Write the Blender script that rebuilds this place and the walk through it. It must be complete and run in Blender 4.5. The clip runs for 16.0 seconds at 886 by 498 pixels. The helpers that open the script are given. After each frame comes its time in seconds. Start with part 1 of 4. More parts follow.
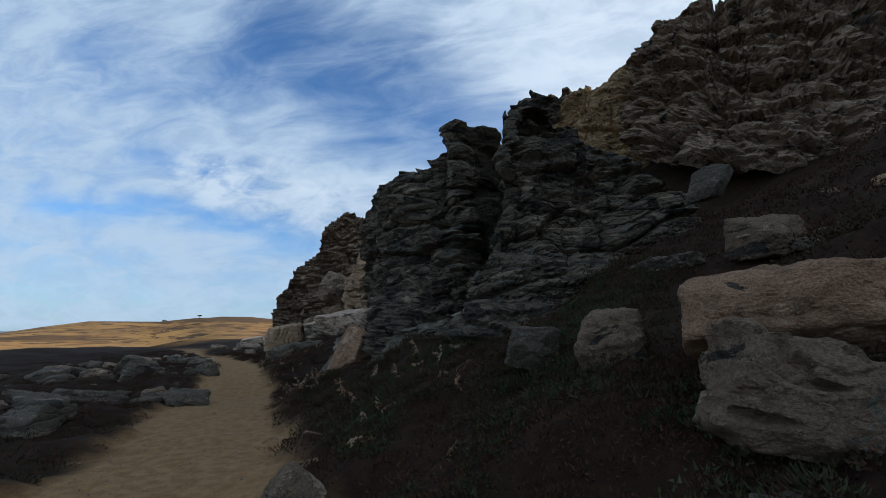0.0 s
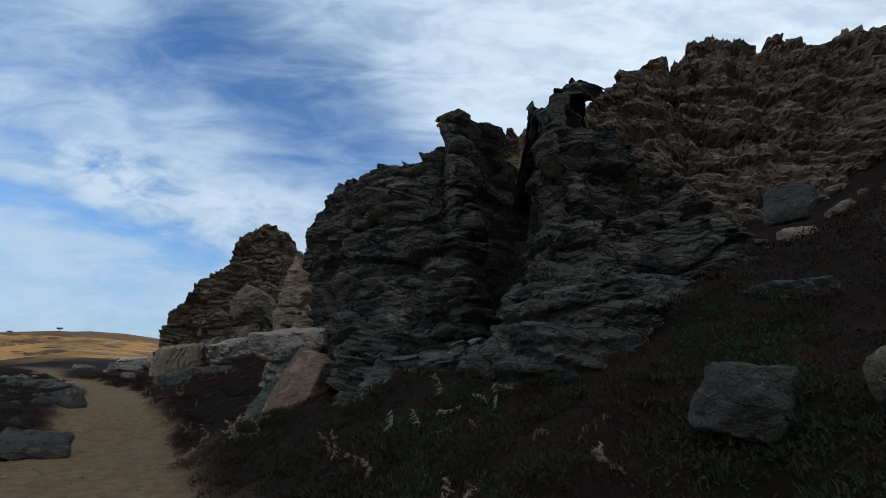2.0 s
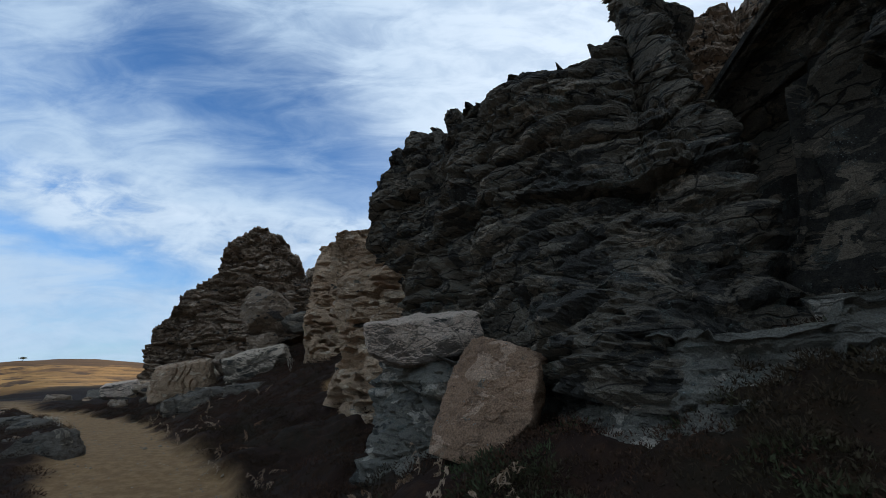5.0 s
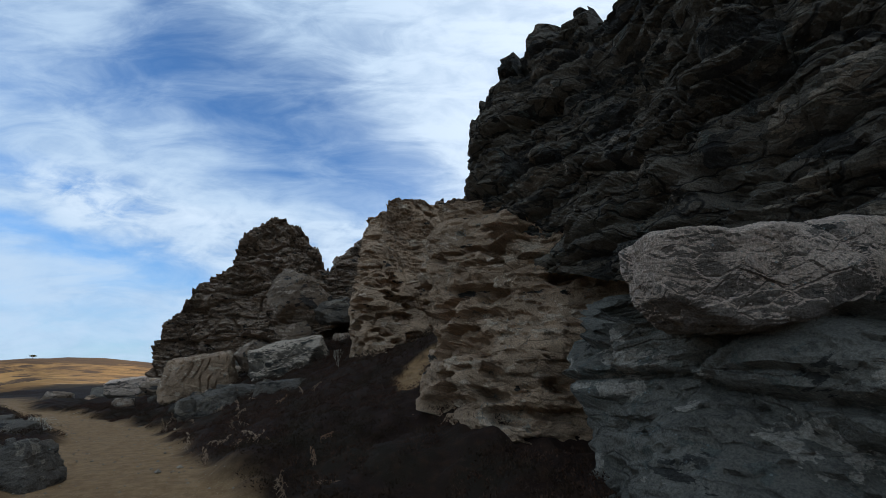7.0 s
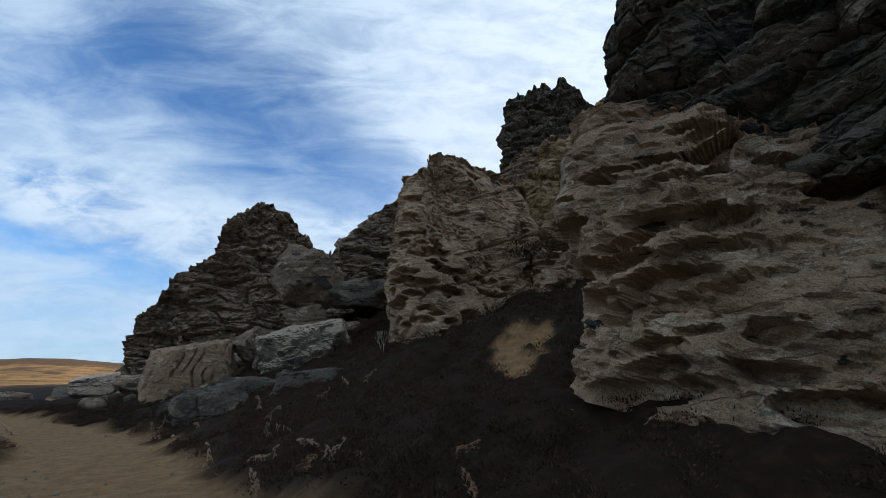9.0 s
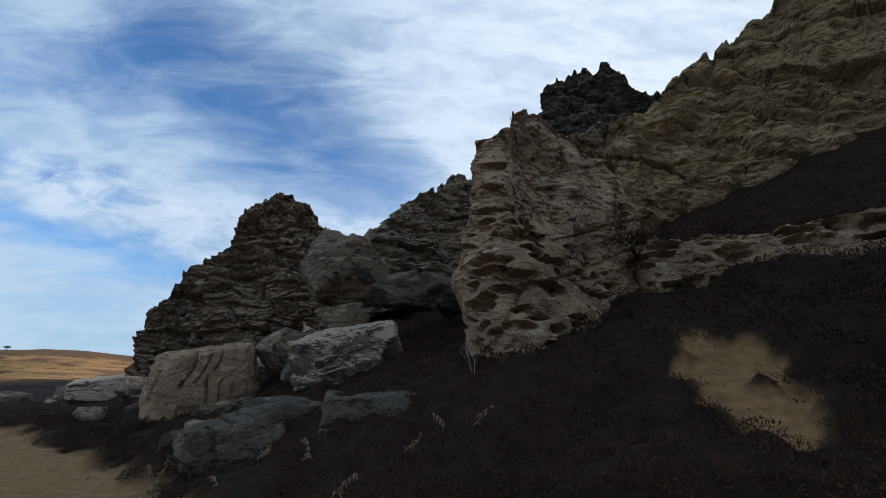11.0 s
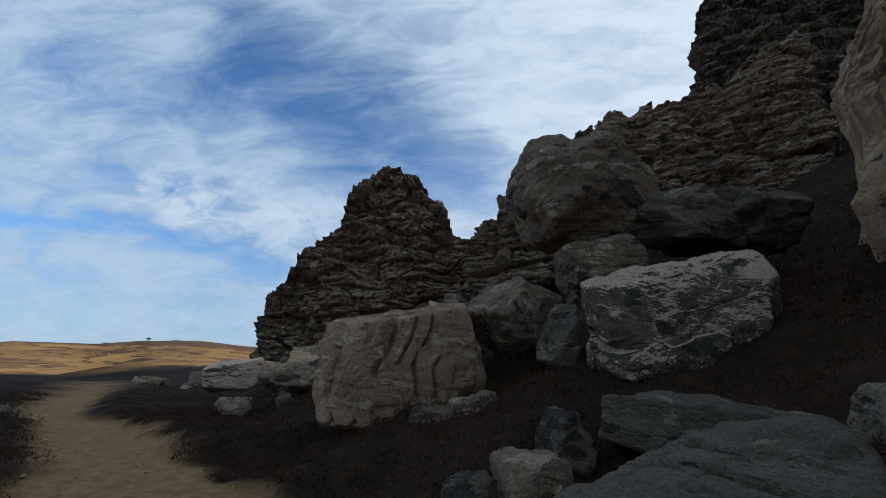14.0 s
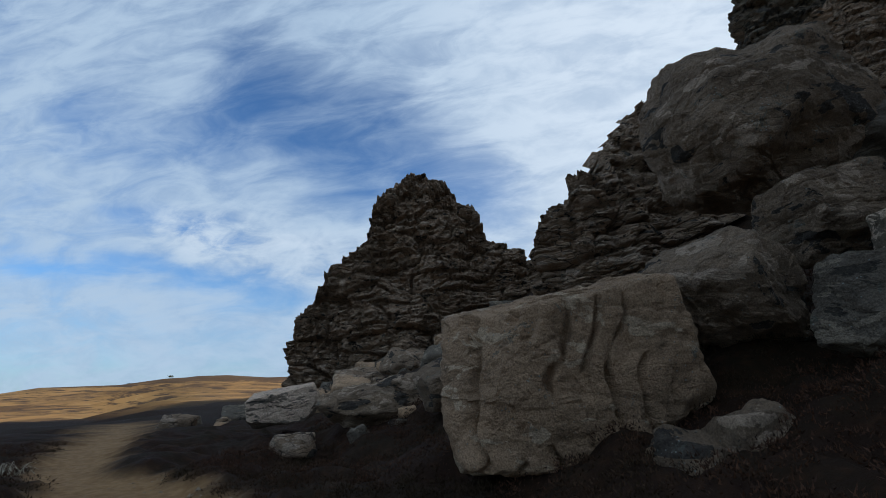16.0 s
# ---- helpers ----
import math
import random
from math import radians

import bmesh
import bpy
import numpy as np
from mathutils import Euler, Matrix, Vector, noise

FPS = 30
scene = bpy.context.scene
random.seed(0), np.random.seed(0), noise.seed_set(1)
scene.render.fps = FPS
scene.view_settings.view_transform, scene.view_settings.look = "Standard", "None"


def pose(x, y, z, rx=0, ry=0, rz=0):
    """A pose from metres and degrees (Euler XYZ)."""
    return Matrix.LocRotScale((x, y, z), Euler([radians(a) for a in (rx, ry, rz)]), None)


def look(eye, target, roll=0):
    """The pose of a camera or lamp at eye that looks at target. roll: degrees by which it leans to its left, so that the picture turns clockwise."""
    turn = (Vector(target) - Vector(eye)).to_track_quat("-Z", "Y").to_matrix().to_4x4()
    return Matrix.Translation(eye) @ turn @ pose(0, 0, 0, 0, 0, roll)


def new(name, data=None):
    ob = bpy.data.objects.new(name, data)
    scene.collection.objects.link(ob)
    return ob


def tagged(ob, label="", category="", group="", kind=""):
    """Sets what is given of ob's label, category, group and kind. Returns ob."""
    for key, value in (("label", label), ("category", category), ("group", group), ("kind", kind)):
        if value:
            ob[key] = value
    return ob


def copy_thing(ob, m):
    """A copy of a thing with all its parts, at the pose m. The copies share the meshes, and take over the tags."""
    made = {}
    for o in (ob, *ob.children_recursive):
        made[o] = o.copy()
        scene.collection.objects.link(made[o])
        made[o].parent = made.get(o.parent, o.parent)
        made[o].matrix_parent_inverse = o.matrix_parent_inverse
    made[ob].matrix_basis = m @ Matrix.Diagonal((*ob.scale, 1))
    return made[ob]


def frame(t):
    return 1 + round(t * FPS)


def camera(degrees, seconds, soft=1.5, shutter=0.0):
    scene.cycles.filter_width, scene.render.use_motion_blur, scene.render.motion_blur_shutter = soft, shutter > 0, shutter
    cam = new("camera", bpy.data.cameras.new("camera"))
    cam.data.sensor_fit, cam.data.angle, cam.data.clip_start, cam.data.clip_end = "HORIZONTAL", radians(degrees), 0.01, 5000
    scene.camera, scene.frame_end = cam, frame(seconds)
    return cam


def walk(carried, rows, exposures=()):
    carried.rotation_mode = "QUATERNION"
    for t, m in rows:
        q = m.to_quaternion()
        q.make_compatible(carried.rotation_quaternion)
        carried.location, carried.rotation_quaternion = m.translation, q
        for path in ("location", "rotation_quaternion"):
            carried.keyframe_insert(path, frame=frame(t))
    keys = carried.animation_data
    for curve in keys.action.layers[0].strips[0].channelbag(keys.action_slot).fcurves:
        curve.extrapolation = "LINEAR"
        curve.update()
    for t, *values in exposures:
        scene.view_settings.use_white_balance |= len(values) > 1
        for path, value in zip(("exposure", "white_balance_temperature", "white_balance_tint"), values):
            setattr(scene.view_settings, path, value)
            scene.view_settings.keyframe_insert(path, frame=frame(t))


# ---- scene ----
cam = camera(93.3, 16.0, soft=0.6)
PATH = [
    (0, (6.818, -8.131, 1.832), (6.585, -6.184, 2.226), 0.6),
    (0.5, (6.343, -7.577, 1.823), (6.186, -5.625, 2.230), 0.7),
    (1, (5.848, -6.942, 1.723), (5.797, -4.987, 2.139), 1.8),
    (1.5, (5.363, -6.388, 1.682), (5.428, -4.432, 2.091), 5.1),
    (2, (4.930, -5.892, 1.746), (5.086, -3.977, 2.303), 3.6),
    (2.5, (4.465, -5.440, 1.672), (4.729, -3.571, 2.332), 1.8),
    (3, (4.002, -4.939, 1.600), (4.322, -3.064, 2.218), 0.9),
    (3.5, (3.421, -4.489, 1.568), (3.751, -2.607, 2.158), -1.4),
    (3.7, (3.099, -4.277, 1.533), (3.478, -2.402, 2.117), -1.7),
    (5.8, (1.140, -0.301, 1.612), (1.338, 1.605, 2.185), 0.3),
    (6, (0.931, 0.077, 1.552), (1.134, 1.979, 2.135), 0.4),
    (6.5, (0.324, 1.002, 1.461), (0.524, 2.901, 2.056), 0.6),
    (7, (-0.172, 1.797, 1.367), (0.051, 3.692, 1.967), 0.7),
    (7.5, (-0.682, 2.593, 1.234), (-0.449, 4.484, 1.840), 0.7),
    (8, (-1.035, 3.574, 1.235), (-0.779, 5.467, 1.824), -0.1),
    (8.5, (-1.534, 4.259, 1.146), (-1.250, 6.153, 1.723), -0.5),
    (8.7, (-1.763, 4.498, 1.108), (-1.456, 6.384, 1.698), -0.4),
    (10.8, (-3.062, 7.495, 1.567), (-2.745, 9.375, 2.172), 2.2),
    (11, (-3.283, 7.929, 1.588), (-3.009, 9.819, 2.183), 1.6),
    (11.5, (-3.885, 8.949, 1.612), (-3.724, 10.863, 2.169), 0.5),
    (12, (-4.488, 9.910, 1.549), (-4.448, 11.841, 2.069), -1.0),
    (12.5, (-5.044, 10.885, 1.510), (-5.138, 12.826, 1.984), -2.6),
    (13, (-5.820, 11.591, 1.353), (-5.971, 13.530, 1.821), -1.6),
    (13.5, (-6.283, 12.587, 1.389), (-6.433, 14.534, 1.822), 0.2),
    (14, (-6.881, 13.312, 1.332), (-6.973, 15.236, 1.873), 2.0),
    (14.5, (-7.326, 14.129, 1.304), (-7.301, 16.026, 1.937), 1.7),
    (15, (-7.790, 14.756, 1.212), (-7.691, 16.633, 1.895), -2.7),
    (15.5, (-8.232, 15.328, 1.333), (-8.176, 17.232, 1.941), -1.3),
    (16, (-8.850, 15.604, 1.230), (-8.995, 17.501, 1.849), -1.9),
]
walk(cam, [(t, look(eye, target, roll)) for t, eye, target, roll in PATH],
     exposures=[(0, 0.22), (3.5, 0.26), (8.5, 0.42), (11, 0.30), (12.5, 0.20), (16, 0.12)])

# ---- light ----
SUN_AZ, SUN_EL = 80.0, 16.0   # degrees clockwise from +y, and up: a low sun beyond the ridge
sun = new("sun", bpy.data.lights.new("sun", "SUN"))
sun.data.energy, sun.data.angle, sun.data.color = 5.0, radians(0.6), (1.0, 0.80, 0.58)
sd = Vector((math.sin(radians(SUN_AZ)) * math.cos(radians(SUN_EL)), math.cos(radians(SUN_AZ)) * math.cos(radians(SUN_EL)), math.sin(radians(SUN_EL))))
sun.matrix_world = look(sd * 50, (0, 0, 0))


class Nodes:
    """Short hands for a node tree."""
    def __init__(self, tree):
        self.t = tree
        tree.nodes.clear()

    def add(self, kind, operation="", feature="", attribute="", smooth=False, clamp=False, colour=False, sky=False):
        n = self.t.nodes.new(kind)
        if operation:
            n.operation = operation
        if clamp:
            n.use_clamp = True
        if feature:
            n.feature = feature
        if attribute:
            n.attribute_name = attribute
        if smooth:
            n.interpolation_type = "SMOOTHSTEP"
        if colour:
            n.data_type = "RGBA"
        if sky:
            n.sky_type, n.sun_disc = "NISHITA", False
        return n

    def link(self, a, b):
        self.t.links.new(a, b)

    def put(self, sock, v):
        if isinstance(v, bpy.types.NodeSocket):
            self.t.links.new(v, sock)
        else:
            sock.default_value = v

    def math(self, op, a, b=0.0, c=0.0, clamp=False):
        n = self.add("ShaderNodeMath", operation=op, clamp=clamp)
        for i, v in enumerate((a, b, c)):
            self.put(n.inputs[i], v)
        return n.outputs[0]

    def vmath(self, op, a, b=(0, 0, 0)):
        n = self.add("ShaderNodeVectorMath", operation=op)
        self.put(n.inputs[0], a)
        self.put(n.inputs[1], b)
        return n.outputs["Value"] if op in ("DOT_PRODUCT", "LENGTH") else n.outputs[0]

    def noise(self, vec, scale, detail=4.0, rough=0.55, dist=0.0):
        n = self.add("ShaderNodeTexNoise")
        self.put(n.inputs["Vector"], vec)
        n.inputs["Scale"].default_value, n.inputs["Detail"].default_value = scale, detail
        n.inputs["Roughness"].default_value, n.inputs["Distortion"].default_value = rough, dist
        return n.outputs["Fac"]

    def voronoi(self, vec, scale, feature="F1"):
        n = self.add("ShaderNodeTexVoronoi", feature=feature)
        self.put(n.inputs["Vector"], vec)
        n.inputs["Scale"].default_value = scale
        return n.outputs["Distance"]

    def ramp(self, fac, lo, hi, a=0.0, b=1.0):
        n = self.add("ShaderNodeMapRange", smooth=True)
        self.put(n.inputs[0], fac)
        for i, v in enumerate((lo, hi, a, b)):
            n.inputs[i + 1].default_value = v
        return n.outputs[0]

    def mix(self, fac, a, b):
        n = self.add("ShaderNodeMix", colour=True)
        self.put(n.inputs["Factor"], fac)
        for k, v in (("A", a), ("B", b)):
            s = [i for i in n.inputs if i.name == k and i.type == "RGBA"][0]
            self.put(s, v if isinstance(v, bpy.types.NodeSocket) else (*v, 1.0))
        return [o for o in n.outputs if o.type == "RGBA"][0]


def make_world():
    w = bpy.data.worlds.new("sky")
    scene.world = w
    w.use_nodes = True
    N = Nodes(w.node_tree)
    way = N.add("ShaderNodeTexCoord").outputs["Generated"]
    sky = N.add("ShaderNodeTexSky", sky=True)
    sky.sun_elevation, sky.sun_rotation = radians(SUN_EL), radians(SUN_AZ)
    sky.air_density, sky.dust_density, sky.ozone_density = 1.0, 0.4, 2.5
    # cloud sheet: coordinates on a tilted plane that lies square to the high cloud bands
    c = Vector((0.1163, 0.9470, 0.2990)).normalized()
    r = Vector((c.y, -c.x, 0)).normalized()
    u = r.cross(c)
    dc = N.math("MAXIMUM", N.vmath("DOT_PRODUCT", way, c), 0.12)
    X = N.math("DIVIDE", N.vmath("DOT_PRODUCT", way, r), dc)
    Y = N.math("DIVIDE", N.vmath("DOT_PRODUCT", way, u), dc)
    comb = N.add("ShaderNodeCombineXYZ")
    N.link(X, comb.inputs[0])
    N.link(Y, comb.inputs[1])
    P = comb.outputs[0]
    rot = N.add("ShaderNodeMapping")
    N.link(P, rot.inputs[0])
    rot.inputs["Rotation"].default_value = (0, 0, radians(28))
    rot.inputs["Scale"].default_value = (0.8, 2.6, 1)
    big = N.noise(rot.outputs[0], 1.6, 6, 0.55, 0.4)
    fine = N.noise(rot.outputs[0], 5.0, 7, 0.6, 0.6)
    rip = N.add("ShaderNodeMapping")
    N.link(P, rip.inputs[0])
    rip.inputs["Rotation"].default_value = (0, 0, radians(-40))
    rip.inputs["Scale"].default_value = (1.0, 2.2, 1)
    ripple = N.noise(rip.outputs[0], 9.0, 5, 0.6, 0.5)

    def band(x0, y0, x1, y1, width, soft=1.0):
        """Nearness to a straight band on the cloud sheet."""
        d = Vector((x1 - x0, y1 - y0))
        n = Vector((-d.y, d.x)).normalized()
        off = N.math("ADD", N.math("ADD", N.math("MULTIPLY", X, n.x), N.math("MULTIPLY", Y, n.y)), -(x0 * n.x + y0 * n.y))
        along = N.math("DIVIDE", N.math("ADD", N.math("ADD", N.math("MULTIPLY", X, d.x), N.math("MULTIPLY", Y, d.y)), -(x0 * d.x + y0 * d.y)), d.length_squared)
        wob = N.math("ADD", off, N.math("MULTIPLY", N.math("SUBTRACT", big, 0.5), 0.35))
        g = N.math("POWER", 2.718, N.math("MULTIPLY", N.math("POWER", N.math("DIVIDE", wob, width), 2.0), -1.0))
        ends = N.math("MULTIPLY", N.ramp(along, -0.25, 0.1), N.ramp(along, 1.3, 0.9))
        return N.math("MULTIPLY", g, ends)

    blue = band(-0.72, 0.52, -0.10, 0.12, 0.13)
    blue = N.math("ADD", blue, N.math("MULTIPLY", band(-1.15, 0.22, -0.75, 0.10, 0.06), 0.75))
    blue = N.math("ADD", blue, N.math("MULTIPLY", band(-1.5, 0.07, -0.62, -0.06, 0.045), 0.85))
    blue = N.math("ADD", blue, N.math("MULTIPLY", band(-1.3, 0.50, -0.7, 0.40, 0.10), 0.45))
    white = band(-0.95, 0.13, -0.2, -0.02, 0.085)
    dens = N.math("ADD", 0.80, N.math("MULTIPLY", N.math("SUBTRACT", fine, 0.5), 1.0))
    dens = N.math("SUBTRACT", dens, N.math("MULTIPLY", blue, 0.56))
    dens = N.math("ADD", dens, N.math("MULTIPLY", white, N.math("ADD", -0.75, N.math("MULTIPLY", ripple, 2.2))))
    dens = N.ramp(dens, 0.0, 1.05)
    # high cloud thickens towards the sun's side of the sky
    glow = N.ramp(N.vmath("DOT_PRODUCT", way, (0.66, 0.55, 0.51)), 0.52, 1.0)
    dens = N.math("ADD", dens, N.math("MULTIPLY", glow, 0.42), 0, True)
    cloud = N.mix(glow, (0.40, 0.53, 0.69), (0.63, 0.73, 0.85))
    cloud = N.mix(N.math("MULTIPLY", white, ripple, 0, True), cloud, (0.60, 0.70, 0.82))
    cloud = N.mix(N.ramp(N.math("ADD", N.math("MULTIPLY", fine, 0.6), N.math("MULTIPLY", ripple, 0.4)), 0.36, 0.60, 0.45, 0.0), cloud, (0.24, 0.36, 0.54))
    bg = N.add("ShaderNodeBackground")
    tint = N.add("ShaderNodeVectorMath", operation="MULTIPLY")
    N.link(sky.outputs[0], tint.inputs[0])
    tint.inputs[1].default_value = (0.078, 0.120, 0.165)
    N.link(N.mix(dens, tint.outputs[0], cloud), bg.inputs[0])
    bg.inputs[1].default_value = 1.0
    out = N.add("ShaderNodeOutputWorld")
    N.link(bg.outputs[0], out.inputs[0])


make_world()


# ---- number noise ----
def hsh(*k):
    """A random number from 0 to 1 for whole-number keys."""
    h = np.zeros(np.broadcast(*k).shape, np.uint64) + np.uint64(1469598103)
    for v in k:
        h = (h ^ (np.asarray(v).astype(np.int64).astype(np.uint64) * np.uint64(0x9E3779B97F4A7C15))) * np.uint64(0xBF58476D1CE4E5B9)
        h ^= h >> np.uint64(29)
    return ((h >> np.uint64(20)) & np.uint64(0xFFFFFF)).astype(float) / 0xFFFFFF


def vnoise(p, seed=0):
    i = np.floor(p)
    f = p - i
    f = f * f * f * (f * (f * 6 - 15) + 10)
    out = 0
    for dx in (0, 1):
        for dy in (0, 1):
            for dz in (0, 1):
                w = (f[:, 0] if dx else 1 - f[:, 0]) * (f[:, 1] if dy else 1 - f[:, 1]) * (f[:, 2] if dz else 1 - f[:, 2])
                out = out + w * hsh(i[:, 0] + dx, i[:, 1] + dy, i[:, 2] + dz, np.full(len(p), seed))
    return out * 2 - 1


def fbm(p, octaves=4, seed=0, gain=0.5):
    a, out = 1.0, 0
    for o in range(octaves):
        out = out + a * vnoise(p * 2.0**o + 17.3 * o, seed + o)
        a *= gain
    return out


def cells(p, seed=0):
    """Distance to the nearest and second cell point, and the cell's random number."""
    i = np.floor(p)
    d1, d2, cid = np.full(len(p), 9.0), np.full(len(p), 9.0), np.zeros(len(p))
    for dx in (-1, 0, 1):
        for dy in (-1, 0, 1):
            for dz in (-1, 0, 1):
                c = i + (dx, dy, dz)
                k = [np.full(len(p), seed + n) for n in range(4)]
                q = c + np.stack([hsh(c[:, 0], c[:, 1], c[:, 2], k[n]) for n in range(3)], 1)
                d = np.linalg.norm(q - p, axis=1)
                near = d < d1
                d2 = np.where(near, d1, np.minimum(d2, d))
                cid = np.where(near, hsh(c[:, 0], c[:, 1], c[:, 2], k[3]), cid)
                d1 = np.where(near, d, d1)
    return d1, d2, cid


def smooth(a, b, x):
    t = np.clip((x - a) / (b - a), 0, 1)
    return t * t * (3 - 2 * t)


# ---- materials ----
def principled(name):
    m = bpy.data.materials.new(name)
    m.use_nodes = True
    N = Nodes(m.node_tree)
    b = N.add("ShaderNodeBsdfPrincipled")
    o = N.add("ShaderNodeOutputMaterial")
    N.link(b.outputs[0], o.inputs[0])
    return m, N, b


def bump(N, b, height, strength, distance):
    n = N.add("ShaderNodeBump")
    n.inputs["Strength"].default_value, n.inputs["Distance"].default_value = strength, distance
    N.link(height, n.inputs["Height"])
    N.link(n.outputs[0], b.inputs["Normal"])


def rock_material(name, dark, mid, light, tan=0.5, pale=0.3, lichen=0.3, layered=1.0, cap=0.0):
    """Weathered sandstone: dark crust broken off in sharp-edged flakes, fresh rock, pale skin, bedding cracks and
    grey-green lichen.
    """
    m, N, b = principled(name)
    geo = N.add("ShaderNodeNewGeometry")
    pos = geo.outputs["Position"]
    flat = N.add("ShaderNodeMapping")
    N.link(pos, flat.inputs[0])
    flat.inputs["Scale"].default_value = (0.7, 0.7, 1.7)
    n1 = N.noise(pos, 0.6, 7, 0.62, 0.4)
    n2 = N.noise(flat.outputs[0], 1.9, 9, 0.62, 0.6)
    n3 = N.noise(pos, 8.0, 7, 0.68)
    n4 = N.noise(pos, 55.0, 4, 0.75)
    soft = N.noise(flat.outputs[0], 1.1, 5, 0.55)
    fresh = N.mix(N.ramp(soft, 0.35, 0.65), mid, tuple(0.72 * v for v in mid))
    edge = N.math("ADD", N.math("MULTIPLY", n2, 0.6), N.math("MULTIPLY", N.noise(pos, 1.1, 6, 0.6, 0.5), 0.4))
    # cap: more of the pale skin the further a surface faces up
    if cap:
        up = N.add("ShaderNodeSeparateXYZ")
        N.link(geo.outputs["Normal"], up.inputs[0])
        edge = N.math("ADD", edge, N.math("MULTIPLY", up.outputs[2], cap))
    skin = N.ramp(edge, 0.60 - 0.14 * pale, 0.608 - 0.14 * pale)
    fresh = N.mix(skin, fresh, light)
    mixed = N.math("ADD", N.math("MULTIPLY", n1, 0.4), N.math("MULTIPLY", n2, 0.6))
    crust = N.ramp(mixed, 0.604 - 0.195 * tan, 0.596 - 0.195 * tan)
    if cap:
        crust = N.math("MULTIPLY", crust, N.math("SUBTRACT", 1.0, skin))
    col = N.mix(crust, fresh, N.mix(N.ramp(n3, 0.35, 0.65), dark, tuple(0.55 * v for v in dark)))
    li = N.noise(pos, 2.6, 8, 0.72, 0.9)
    col = N.mix(N.math("MULTIPLY", N.ramp(li, 0.64 - 0.16 * lichen, 0.66 - 0.16 * lichen), 0.7), col, (0.118, 0.122, 0.098))
    col = N.mix(N.math("MULTIPLY", N.ramp(n3, 0.52, 0.66), 0.35), col, tuple(0.45 * v for v in dark))
    wp = N.add("ShaderNodeMapping")
    N.link(pos, wp.inputs[0])
    wp.inputs["Scale"].default_value = (0.75, 0.75, 3.4)
    warped = N.vmath("ADD", wp.outputs[0], N.vmath("MULTIPLY", N_col(N, pos, 1.7), (0.9, 0.9, 0.9)))
    beds = N.math("MULTIPLY", N.ramp(N.voronoi(warped, 1.25, "DISTANCE_TO_EDGE"), 0.045, 0.012), N.ramp(n1, 0.42, 0.54))
    fine = N.math("MULTIPLY", N.ramp(N.voronoi(warped, 3.6, "DISTANCE_TO_EDGE"), 0.05, 0.01), N.ramp(n2, 0.46, 0.58))
    crack = N.math("MAXIMUM", beds, N.math("MULTIPLY", fine, 0.45))
    col = N.mix(N.math("MULTIPLY", crack, 0.8 * layered), col, tuple(0.25 * v for v in dark))
    spots = N.voronoi(pos, 19.0)
    col = N.mix(N.math("MULTIPLY", N.ramp(spots, 0.20, 0.14), N.ramp(li, 0.50, 0.60, 0, 0.85)), col, (0.27, 0.285, 0.255))
    pit = N.ramp(N.noise(pos, 21.0, 5, 0.7), 0.37, 0.33)
    col = N.mix(N.math("MULTIPLY", pit, 0.5), col, tuple(0.28 * v for v in dark))
    grain = N.ramp(n4, 0.32, 0.68, 0.66, 1.30)
    sc = N.add("ShaderNodeVectorMath", operation="SCALE")
    N.link(col, sc.inputs[0])
    N.link(grain, sc.inputs["Scale"])
    N.link(sc.outputs[0], b.inputs["Base Color"])
    b.inputs["Roughness"].default_value = 0.93
    b.inputs["Specular IOR Level"].default_value = 0.25
    h = N.math("ADD", N.math("MULTIPLY", n2, 0.5 * layered), N.math("ADD", N.math("MULTIPLY", n3, 0.7), N.math("MULTIPLY", n4, 0.28)))
    h = N.math("ADD", h, N.math("MULTIPLY", crust, -0.16))
    h = N.math("SUBTRACT", h, N.math("MULTIPLY", crack, 0.45 * layered))
    bump(N, b, h, 1.0, 0.14)
    return m


def N_col(N, pos, scale):
    n = N.add("ShaderNodeTexNoise")
    N.link(pos, n.inputs["Vector"])
    n.inputs["Scale"].default_value, n.inputs["Detail"].default_value = scale, 3
    return n.outputs["Color"]


ROCK_DARK = rock_material("rock_dark", (0.070, 0.058, 0.044), (0.192, 0.151, 0.106), (0.32, 0.24, 0.165), 0.64, 0.2, 0.3)
ROCK_MIX = rock_material("rock_mixed", (0.072, 0.060, 0.047), (0.350, 0.238, 0.155), (0.46, 0.34, 0.245), 0.9, 0.35, 0.2)
ROCK_TAN = rock_material("rock_tan", (0.090, 0.074, 0.056), (0.540, 0.345, 0.205), (0.60, 0.43, 0.285), 1.1, 0.3, 0.12, 0.35)
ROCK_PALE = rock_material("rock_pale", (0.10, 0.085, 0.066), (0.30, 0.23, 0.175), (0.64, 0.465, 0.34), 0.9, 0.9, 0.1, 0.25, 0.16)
ROCK_GREY = rock_material("rock_grey", (0.068, 0.056, 0.043), (0.165, 0.132, 0.098), (0.27, 0.215, 0.155), 0.85, 0.25, 0.15, 0.3)
ROCK_FOOT = rock_material("rock_foot", (0.075, 0.066, 0.052), (0.225, 0.195, 0.150), (0.42, 0.35, 0.27), 0.85, 0.35, 0.5, 0.4)
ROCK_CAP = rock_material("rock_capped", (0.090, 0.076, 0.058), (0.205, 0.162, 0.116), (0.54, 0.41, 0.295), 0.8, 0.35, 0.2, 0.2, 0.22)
ROCK_YELLOW = rock_material("rock_yellow", (0.100, 0.078, 0.052), (0.43, 0.275, 0.135), (0.54, 0.38, 0.22), 1.2, 0.3, 0.15)
